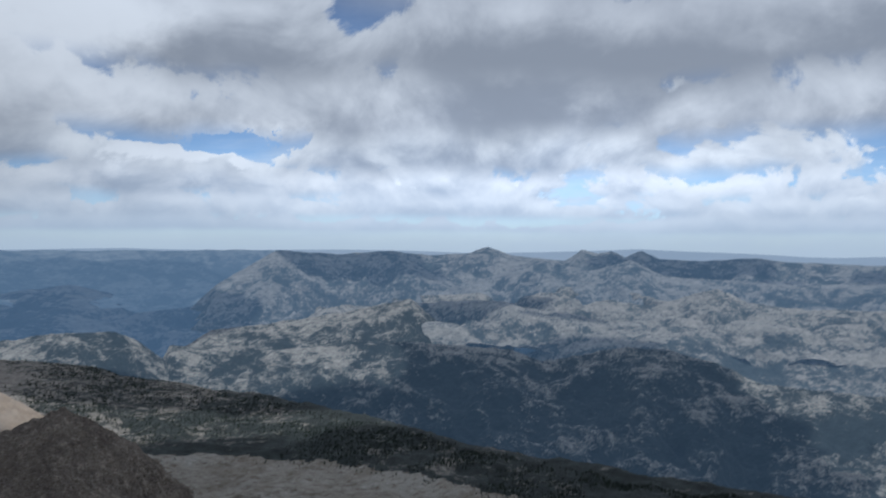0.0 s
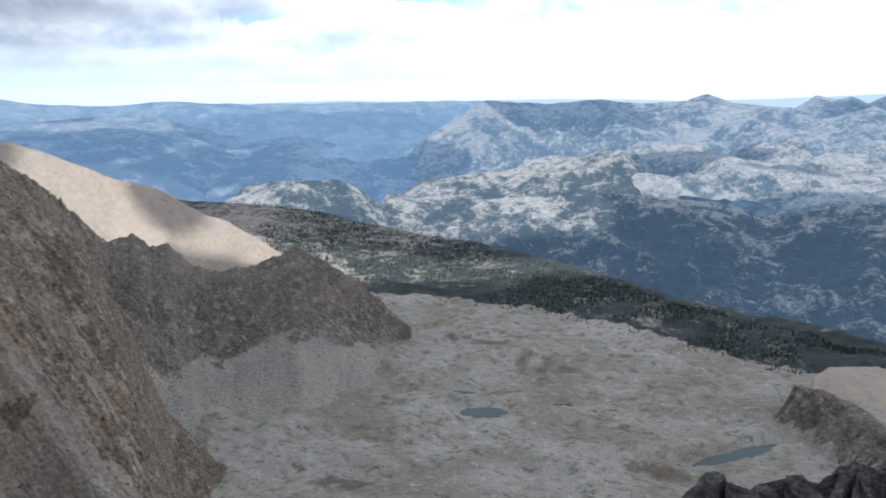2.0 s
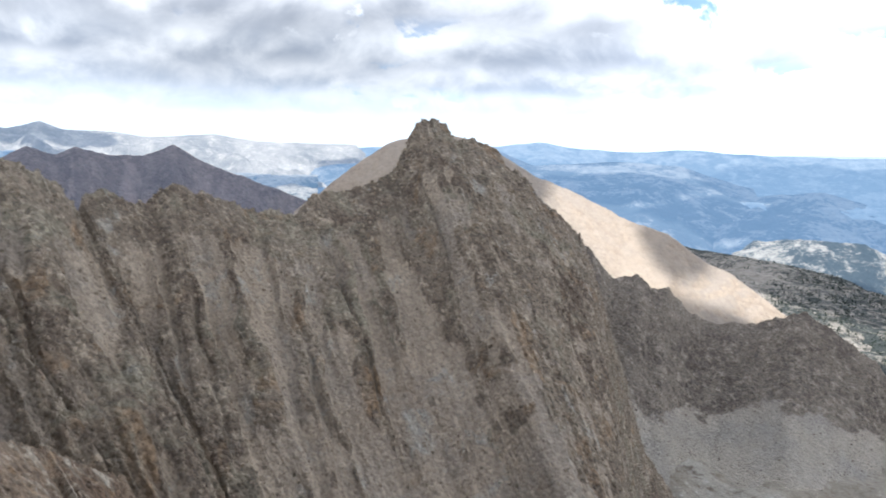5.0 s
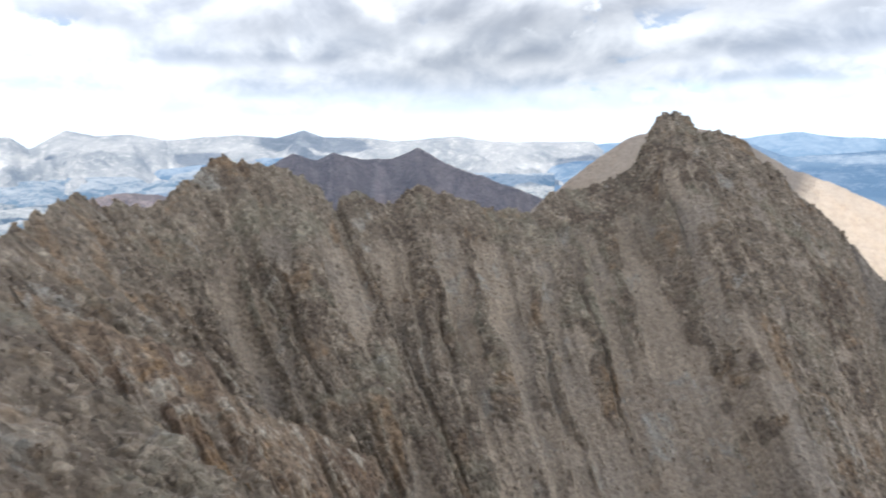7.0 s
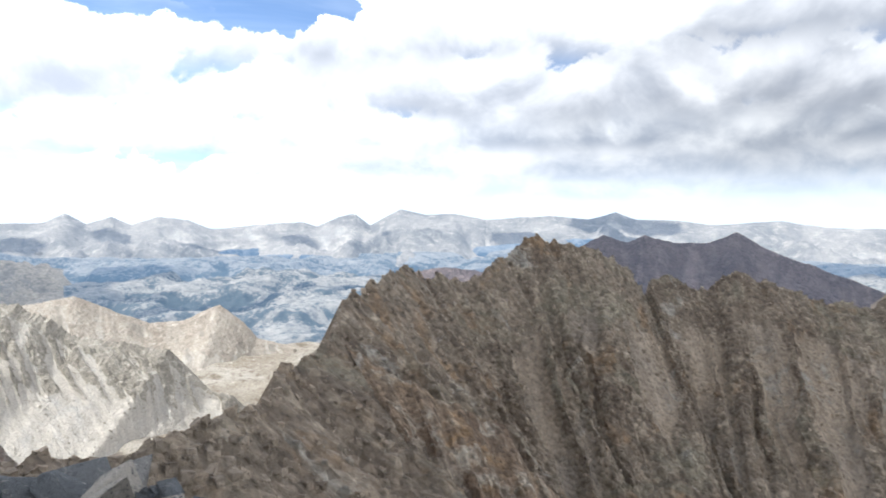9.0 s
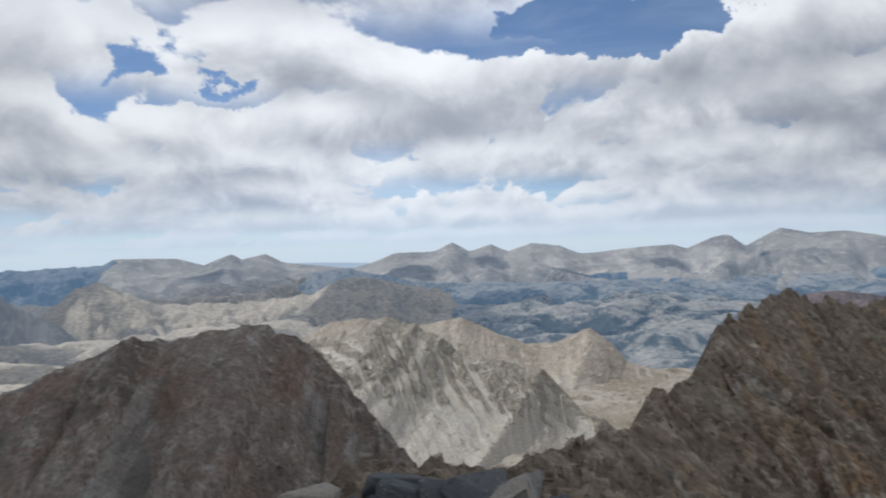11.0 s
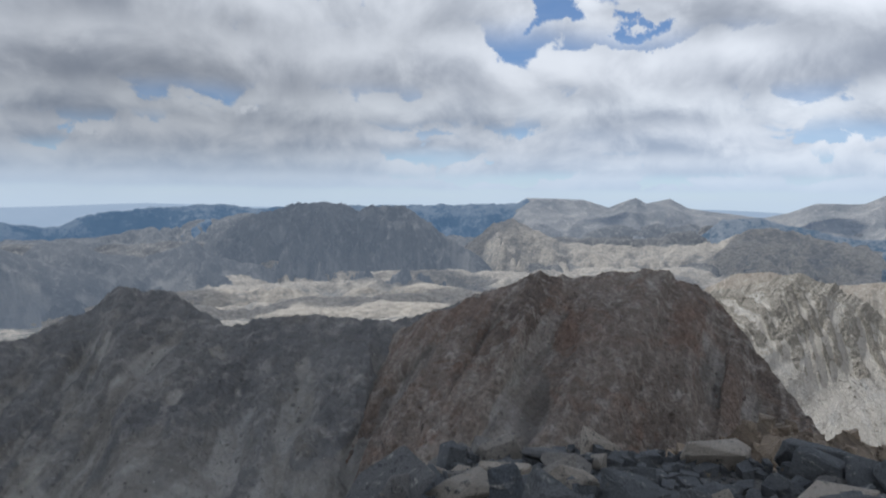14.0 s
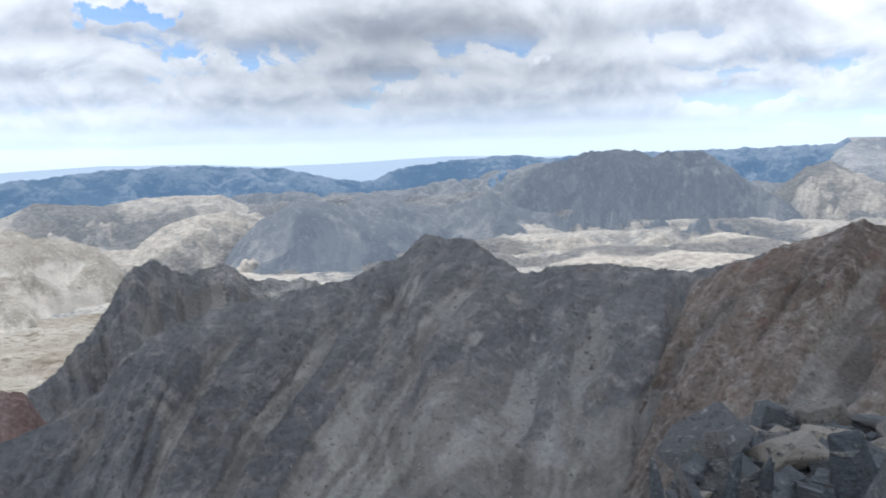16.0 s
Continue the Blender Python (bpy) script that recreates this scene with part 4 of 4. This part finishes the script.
tagged(ridge("brown_peak", rib + [(145.9, -8.22), (143.9, -7.79), (140.2, -6.10), (138.1, -5.08), (137.5, -5.56), (135.7, -5.80), (132.9, -5.32), (130.5, -4.97), (129.1, -5.08), (128.5, -5.78), (127.0, -6.11), (125.4, -7.41), (123.0, -10.56), (120.6, -13.39), (118.7, -15.41)], [448, 447, 446] + [440 + 4 * k for k in range(10)] + [480, 478, 470, 455, 440], -300, rust_rock, slope=0.58, back=1.2, rows=340, cols=560, jag=2.2, tower=14,
             gully=7, gap=30, crag=2.2, chute=0.0, ribs=0.7, turn=-12, seed=95, hollow=1.1, smooth=False, lean=(0.5, 0.3, 0, -0.3), talus=(0.2, 0.25, 0.3, 0.3, 0.3), blocks=3000, block=(0.4, 2.0)),
       "rust-brown peak of broken rock beside the headwall", "mountain")

red_scree = rock("red_scree", (0.20, 0.13, 0.11), (0.26, 0.175, 0.15), (0.34, 0.26, 0.23), (0.30, 0.22, 0.19), 50, ribbed=True, speck=0.2)
tagged(ridge("red_spur", [(206, -15.8), (200, -14.8), (197, -14.3), (195.4, -14.9), (193.6, -17.8)], 520, -300, red_scree, slope=0.6, rows=90, cols=240, jag=2, tower=16, gully=5, gap=26, crag=2.0, seed=97, smooth=False), "reddish spur of loose rock beside the headwall", "ridge")

# ================= the summit underfoot =================
srad = np.concatenate([[0.05], np.geomspace(0.4, 420, 150)])
sbear = np.linspace(-180, 180, 361)[:-1]
rr, aa = np.meshgrid(srad, sbear, indexing="ij")


def summit_height(aa, rr):
    flat_side = ease(aa, 96, 112) * (1 - ease(aa, 143, 156))
    edge = 2.2 + 9.5 * flat_side
    gentle = 0.17 * np.minimum(rr, edge)
    x, y = -np.sin(np.radians(aa)) * rr, np.cos(np.radians(aa)) * rr
    return -1.66 - gentle - 0.95 * np.maximum(rr - edge, 0) + rough(x / 3, y / 3, 0.2, 4) * 0.35 * ease(rr, 1, 3) + rough(x / 30, y / 30, 0.9, 5) * 9 * ease(rr, 15, 80)


sx, sy = -np.sin(np.radians(aa)) * rr, np.cos(np.radians(aa)) * rr
near_rock = rock("near_rock", (0.09, 0.088, 0.085), (0.15, 0.144, 0.135), (0.26, 0.245, 0.225), (0.17, 0.16, 0.15), 1.2, steep=(1.2, 1.5), bump=0.8)
tagged(sheet("summit", np.stack([sx, sy, summit_height(aa, rr)], -1), near_rock, wrap=True), "steep rocky summit cone underfoot", "summit", kind="structure")

# ================= unseen clouds added overhead to shade the ground ===
vapour = bpy.data.materials.new("cloud")
vapour.use_nodes = True
vn = Nodes(vapour.node_tree)
finish(vn, (0.85, 0.86, 0.88), 1.0)
SUNWARD = Vector(toward(SUN_AZ, SUN_EL))


def shade_cloud(az, r, across, along, seed, ground_z=-300.0):
    """An unseen cumulus with a flat base, added high sunward to shade the ground at that bearing and distance."""
    base = heading(az) * r + SUNWARD * ((2600 - ground_z) / SUNWARD.z)
    e = heading(az)
    ang = np.linspace(0, math.tau, 65)[:-1]
    v = np.linspace(0.02, 1, 8)
    rim = 1 + 0.35 * rough(np.cos(ang) * 1.6, np.sin(ang) * 1.6, seed, 5, 0.6)
    q = v[:, None] * rim[None]
    side, deep = q * across * np.cos(ang)[None], q * along * np.sin(ang)[None]
    px, py = base.x + side * e.y + deep * e.x, base.y - side * e.x + deep * e.y
    dome = np.sqrt(np.maximum(0, 1 - v ** 2))[:, None] * 0.35 * min(across, along)
    upper = np.stack([px, py, 2600 + dome * (1 + 0.8 * rough(px / 260, py / 260, seed, 4))], -1)
    lower = np.stack([px, py, 2600 - 25 * (1 - v[:, None]) + 0 * px], -1)[::-1]
    return tagged(sheet("cloud", np.concatenate([upper, lower]), vapour, wrap=True), "unseen white cumulus cloud added overhead to shade the ground", "cloud", "clouds overhead", "structure")


SHADED = (  # where each cloud's shadow lies: bearing, distance, half width, half depth (and height)
    (-3, 430, 950, 930), (160, 330, 430, 270), (12, 1900, 850, 380), (-9, 2500, 520, 400), (24, 3500, 700, 500), (34.5, 1390, 50, 110, -170), (58, 1420, 200, 200, -60), (56, 1400, 110, 120, -15), (17, 1230, 150, 130, -331), (48, 1430, 110, 160, -30), (140.5, 3250, 180, 150),  (43, 1240, 60, 60, -200), (58, 3300, 500, 300), (40, 3900, 500, 250), (95, 4330, 110, 120, -120), (101, 4430, 90, 80, -80), (106.5, 4250, 140, 110, -160), (113.2, 4420, 90, 90, -80), (118.5, 4260, 150, 100, -160), (124.5, 4380, 170, 110, -120), (133, 4330, 130, 100, -130), (85, 4380, 150, 100, -120), (77, 4300, 120, 90, -120),
    (154, 2750, 300, 330), (117, 3050, 520, 280), (170, 1900, 300, 240), (74, 1850, 600, 400), (6, 4200, 420, 260), (-16, 4450, 500, 200), (-2, 3350, 380, 150), (24, 4300, 800, 420), (118, 2600, 420, 200),
    (130, 2500, 240, 330), (4, 4300, 260, 260), (186, 2700, 200, 200), (-20, 2250, 350, 250), (163, 1750, 220, 250), (-18, 2000, 520, 260), (152, 1900, 170, 200), (147, 1950, 240, 150, -250), (146, 2330, 240, 140, -230), (166, 2150, 200, 110, -240), (137, 1800, 90, 60, -250), (131.5, 2150, 90, 70, -230),
)
for k, (az0, r0, w0, l0, *z0) in enumerate(SHADED):
    shade_cloud(az0, r0, w0, l0, k * 3.1, *z0)
# more unseen clouds at random, added for patchy shade
drift = random.Random(3)
for k in range(38):
    az0, r0 = (drift.uniform(-34, 92), drift.uniform(2000, 4700)) if k < 26 else (drift.uniform(64, 200), drift.uniform(1800, 4100))
    shade_cloud(az0, r0, drift.uniform(90, 260), drift.uniform(60, 150), 60 + k * 1.7)

# ================= conifers on the bench =================
needles = bpy.data.materials.new("conifer_needles")
needles.use_nodes = True
nn = Nodes(needles.node_tree)
tone = nn.noise(nn.add("ShaderNodeNewGeometry").outputs["Position"], 0.03, 3)
finish(nn, nn.mix(tone, (0.014, 0.02, 0.018), (0.035, 0.045, 0.032)), 0.9)
rng = np.random.RandomState(5)


def conifers(name, az, r, z, label):
    """Many small pointed trees in one mesh."""
    tall = rng.uniform(2.5, 6.5, len(az)) * (0.8 + 0.4 * rng.rand(len(az)))
    wide = tall * rng.uniform(0.16, 0.24, len(az))
    x, y = -np.sin(np.radians(az)) * r, np.cos(np.radians(az)) * r
    spin = rng.uniform(0, math.tau, len(az))
    ring = [np.stack([x + wide * np.cos(spin + k * math.tau / 5) * f, y + wide * np.sin(spin + k * math.tau / 5) * f, z + tall * h - 1.5], -1)
            for f, h in ((1.0, 0.05), (0.62, 0.45)) for k in range(5)]
    tip = np.stack([x, y, z + tall - 1.5], -1)
    pts = np.stack(ring + [tip], 1)
    one = [(k, (k + 1) % 5, 5 + (k + 1) % 5) for k in range(5)] + [(k, 5 + (k + 1) % 5, 5 + k) for k in range(5)] + [(5 + k, 5 + (k + 1) % 5, 10) for k in range(5)]
    faces = (np.array(one)[None] + 11 * np.arange(len(az))[:, None, None]).reshape(-1, 3)
    me = bpy.data.meshes.new(name)
    me.from_pydata(pts.reshape(-1, 3).tolist(), [], faces.tolist())
    me.materials.append(needles)
    return tagged(new(name, me), label, "trees", kind="stuff")


b_az, b_el = np.array([(38.6, -6.32), (32.9, -7.49), (27.5, -8.03), (23.8, -8.60), (22.1, -9.30), (18.1, -10.07), (13.0, -11.41), (7.4, -13.00), (-0.8, -15.19), (-6.9, -16.19), (-14.9, -17.28), (-44, -17.47)]).T
b_d = spread(BENCH, len(b_az))
t_az, t_f = rng.uniform(-36, 39, 30000), rng.rand(30000) ** 0.8
t_r = tree_line(t_az) * 0.97 + (lip(t_az) - tree_line(t_az) * 0.97) * t_f
t_x, t_y = -np.sin(np.radians(t_az)) * t_r, np.cos(np.radians(t_az)) * t_r
patch = rough(t_x / 130, t_y / 130, 4.4, 4, 0.6) + 0.45 * (t_f - 0.35)
keep = patch > rng.uniform(-0.15, 0.25, len(patch))
t_az, t_r = t_az[keep], t_r[keep]
o = np.argsort(b_az)
d_here, e_here = np.interp(t_az, b_az[o], b_d[o]), np.interp(t_az, b_az[o], b_el[o])
on_bench = d_here * np.tan(np.radians(e_here)) - 0.055 * (d_here - t_r)
t_z = np.maximum(np.where(t_az < 39, on_bench, -999), ground_height(t_az, t_r))
conifers("conifer_wood", t_az, t_r, t_z, "scattered dark conifers on the bench below the basin")

# ================= boulders of the summit =================
def boulder_stone(name, grey, tan, share):
    """Lichened granite, from grey to tan from block to block."""
    mat = bpy.data.materials.new(name)
    mat.use_nodes = True
    gn = Nodes(mat.node_tree)
    own = gn.add("ShaderNodeObjectInfo").outputs["Random"]
    gp = gn.add("ShaderNodeTexCoord").outputs["Object"]
    gp2 = gn.vec("ADD", gp, gn.vec("SCALE", (7.0, 3.0, 5.0), scale=own))
    lichen = gn.noise(gp2, 9.0, 7, 0.7)
    veins = gn.noise(gn.vec("MULTIPLY", gp2, (1, 1, 4)), 6.0, 6, 0.65, 0.5)
    grit = gn.noise(gp2, 70.0, 4, 0.7)
    tone = gn.mix(gn.step(own, 1 - share, 1.0), grey, tan)
    tone = gn.mix(gn.step(veins, 0.56, 0.74), tone, (0.33, 0.315, 0.285))
    tone = gn.mix(gn.step(lichen, 0.54, 0.66), tone, (0.06, 0.062, 0.064))
    tone = gn.mix(gn.step(gn.noise(gp2, 4.0, 5, 0.6), 0.66, 0.76), tone, (0.24, 0.185, 0.115))
    tone = gn.mix(1.0, tone, gn.mix(gn.step(grit, 0.3, 0.7), (0.6, 0.6, 0.6), (1.35, 1.35, 1.35)), "MULTIPLY")
    finish(gn, tone, 0.8, gn.math("ADD", gn.math("MULTIPLY", grit, 0.3), gn.math("ADD", veins, lichen)), 0.9, 0.04)
    return mat


granite = boulder_stone("boulder_granite", (0.10, 0.105, 0.11), (0.34, 0.30, 0.25), 0.8)
dark_granite = boulder_stone("dark_granite", (0.075, 0.082, 0.09), (0.15, 0.145, 0.135), 0.5)
tan_granite = boulder_stone("tan_granite", (0.27, 0.245, 0.205), (0.36, 0.32, 0.265), 0.5)


def boulder_mesh(seed):
    """An angular, frost-split block about one metre long, with chipped edges."""
    pick = random.Random(seed)
    bm = bmesh.new()
    sx0, sy0, sz0 = pick.uniform(0.42, 0.55), pick.uniform(0.28, 0.42), pick.uniform(0.18, 0.34)
    for _ in range(15):
        q = Vector((pick.uniform(-1, 1), pick.uniform(-1, 1), pick.uniform(-1, 1)))
        q /= max(abs(c) for c in q) ** 0.75
        bm.verts.new((q.x * sx0, q.y * sy0, q.z * sz0))
    hull = bmesh.ops.convex_hull(bm, input=bm.verts)
    bmesh.ops.delete(bm, geom=[v for v in bm.verts if not v.link_faces], context="VERTS")
    bmesh.ops.dissolve_limit(bm, angle_limit=radians(14), verts=bm.verts, edges=bm.edges)
    bmesh.ops.bevel(bm, geom=bm.edges[:], offset=0.018, segments=1, affect="EDGES", clamp_overlap=True)
    bmesh.ops.triangulate(bm, faces=bm.faces)
    bmesh.ops.subdivide_edges(bm, edges=[e for e in bm.edges if e.calc_length() > 0.22], cuts=1)
    for v in bm.verts:
        v.co += v.normal * 0.02 * noise.noise(v.co * 5 + Vector((seed, 0, 0)))
    me = bpy.data.meshes.new("boulder")
    bm.to_mesh(me)
    bm.free()
    me.materials.append(granite)
    return me


shapes = [boulder_mesh(k) for k in range(22)]
pick = random.Random(11)


def boulder(az, r, size, lift=0.0, squash=1.0, label="dark grey angular granite boulder on the summit"):
    z = float(summit_height(np.array(az), np.array(r)))
    ob = new("boulder", pick.choice(shapes))
    ob.matrix_basis = Matrix.LocRotScale(heading(az) * r + Vector((0, 0, z + size * 0.12 + lift)), Euler((pick.uniform(-0.5, 0.5), pick.uniform(-0.5, 0.5), pick.uniform(0, 6.28))),
                                         Vector((1, 1, squash)) * size)
    return tagged(ob, label, "boulder", "boulders of the summit")


for k in range(270):
    az0 = pick.uniform(97, 153)
    r0 = 2.7 + 9.5 * pick.random() ** 1.1
    boulder(az0, r0, (0.14 + 0.42 * pick.random() ** 2) * (0.7 + r0 / 10), 0.02, pick.uniform(0.8, 1.4))
for az0, r0, size, tall in ((131.5, 4.6, 0.7, 1.0), (126, 4.2, 0.6, 0.8), (134.5, 3.9, 0.5, 1.0), (129, 3.6, 0.5, 1.0), (133, 5.4, 0.9, 1.0),
                           (136.5, 5.0, 0.8, 1.2), (123.5, 3.3, 0.4, 1.0), (117, 3.9, 0.6, 0.9), (113, 4.6, 0.6, 1.0), (128, 6.2, 0.9, 0.9)):
    boulder(az0, r0, size, 0.10, tall, "large dark granite block with split faces")


def standing_block(az, r, top_el, wide, deep, seed, tip, taper, stone, label):
    """A tall split block, its top at an elevation seen from the summit, its foot sunk in the rubble."""
    pick2 = random.Random(seed)
    foot = float(summit_height(np.array(az), np.array(r))) - 0.35
    tall = r * math.tan(radians(top_el)) - foot
    bm = bmesh.new()
    for h, w0 in ((0.0, 1.0), (0.35, 1.05), (0.7, 1.0 - 0.3 * taper), (0.92, 1.0 - 0.6 * taper), (1.0, 1.0 - 0.9 * taper)):
        for k in range(5):
            t = (k + pick2.uniform(-0.45, 0.45)) / 5 * math.tau
            bm.verts.new((wide / 2 * w0 * math.cos(t) * pick2.uniform(0.6, 1.15), deep / 2 * w0 * math.sin(t) * pick2.uniform(0.6, 1.15), tall * min(1.0, h * pick2.uniform(0.80, 1.06))))
    bmesh.ops.convex_hull(bm, input=bm.verts)
    bmesh.ops.delete(bm, geom=[v for v in bm.verts if not v.link_faces], context="VERTS")
    bmesh.ops.dissolve_limit(bm, angle_limit=radians(9), verts=bm.verts, edges=bm.edges)
    bmesh.ops.bevel(bm, geom=bm.edges[:], offset=0.006, segments=1, affect="EDGES", clamp_overlap=True)
    bmesh.ops.triangulate(bm, faces=bm.faces)
    for _ in range(2):
        bmesh.ops.subdivide_edges(bm, edges=[e for e in bm.edges if e.calc_length() > 0.07], cuts=1)
    for v in bm.verts:
        v.co += v.normal * (0.016 * noise.noise(v.co * 7 + Vector((seed, 0, 0))) + 0.010 * noise.noise(v.co * 22))
    me = bpy.data.meshes.new("boulder")
    bm.to_mesh(me)
    bm.free()
    me.materials.append(stone)
    ob = new("boulder", me)
    ob.matrix_basis = Matrix.LocRotScale(heading(az) * r + Vector((0, 0, foot)), Euler((0, radians(tip), radians(az))), None)
    return tagged(ob, label, "boulder", "boulders of the summit")


STANDING = (  # bearing, distance, elevation of its top, width, depth, lean, taper
    (139.6, 3.7, -17.4, 0.52, 0.42, 6, 0.35), (151.0, 4.0, -19.6, 0.15, 0.30, -6, 0.8), (149.8, 4.1, -18.9, 0.16, 0.26, 7, 0.85), (148.6, 4.05, -19.4, 0.15, 0.30, -9, 0.8), (147.4, 4.15, -19.2, 0.17, 0.28, 6, 0.8),
    (146.2, 4.1, -20.0, 0.18, 0.28, 14, 0.7), (144.6, 4.2, -20.4, 0.20, 0.24, -12, 0.6), (143.0, 4.15, -18.9, 0.24, 0.26, -18, 0.6), (135.2, 4.3, -19.0, 0.30, 0.30, 16, 0.5),
    (137.0, 5.0, -16.9, 0.42, 0.40, -14, 0.6), (133.5, 4.9, -17.4, 0.40, 0.36, 18, 0.5), (129.8, 4.6, -18.3, 0.36, 0.34, -16, 0.5),
)
for k, (az0, r0, el0, w0, d0, tip, taper) in enumerate(STANDING):
    standing_block(az0, r0, el0, w0, d0, 40 + k, tip, taper, dark_granite, "dark grey split granite block standing in rubble" if w0 > 0.28 else "upright splinter of dark lichened granite")
for k, (az0, r0, el0, w0, d0) in enumerate(((120.5, 4.0, -20.0, 0.72, 0.6), (126.4, 4.4, -18.8, 0.42, 0.4), (115.5, 4.4, -19.2, 0.5, 0.45))):
    standing_block(az0, r0, el0, w0, d0, 70 + k, 7, 0.12, tan_granite, "flat-topped tan granite slab in rubble")
tiny_az, tiny_r = rng.uniform(96, 153, 5000), 2.4 + 11 * rng.rand(5000)
stones = litter("rubble", np.stack([-np.sin(np.radians(tiny_az)) * tiny_r, np.cos(np.radians(tiny_az)) * tiny_r, summit_height(tiny_az, tiny_r) + 0.02], -1), (0.05, 0.32), granite, 3)
tagged(stones, "grey rubble between the summit boulders", "rubble", kind="stuff")


# ================= pinnacles below the brink =================
def pinnacle(az, r, top_el, girth, seed, label):
    """A splintered rock tower that rises from the steep summit slope."""
    foot = float(summit_height(np.array(az), np.array(r))) - 1.0
    tall = r * math.tan(radians(top_el)) - foot
    t, h = np.linspace(0, math.tau, 49)[:-1], np.linspace(0, 1, 40)
    tt, hh = np.meshgrid(t, h)
    shape = 1.2 - 0.35 * hh
    split = rough(np.cos(tt) * 2.2 + seed, np.sin(tt) * 2.2, hh * 0.8, 5, 0.62, True)
    rad = girth * shape * (1 + 0.42 * split) * np.sqrt(np.maximum(0.0, 1 - hh ** 16))
    c = heading(az) * r
    z = foot + tall * (hh + 0.10 * hh * rough(np.cos(tt) * 3 + seed, np.sin(tt) * 3, 0.5, 4, 0.6))
    ob = sheet("pinnacle", np.stack([c.x + rad * np.cos(tt), c.y + rad * np.sin(tt), z], -1), pillar_rock, wrap=True, smooth=False)
    return tagged(ob, label, "rock tower", "pinnacles below the summit")


pillar_rock = rock("pillar_rock", (0.07, 0.066, 0.06), (0.14, 0.125, 0.11), (0.25, 0.225, 0.195), (0.2, 0.17, 0.14), 4.0, steep=(1.2, 1.5), bump=0.8)
for az0, r0, el0, girth in ((-13.9, 26, -25.0, 1.3), (-16.8, 27, -24.1, 1.6), (-20.5, 26, -24.2, 1.8), (-24.5, 27, -23.9, 2.1)):
    pinnacle(az0, r0, el0, girth, az0 * 1.7, "dark splintered rock tower below the summit")
for az0, r0, el0, girth in ((-5.6, 24, -26.7, 1.5), (-9.6, 25, -26.2, 1.6)):
    pinnacle(az0, r0, el0, girth, az0 * 2.3, "brown lichened rock tower below the summit")
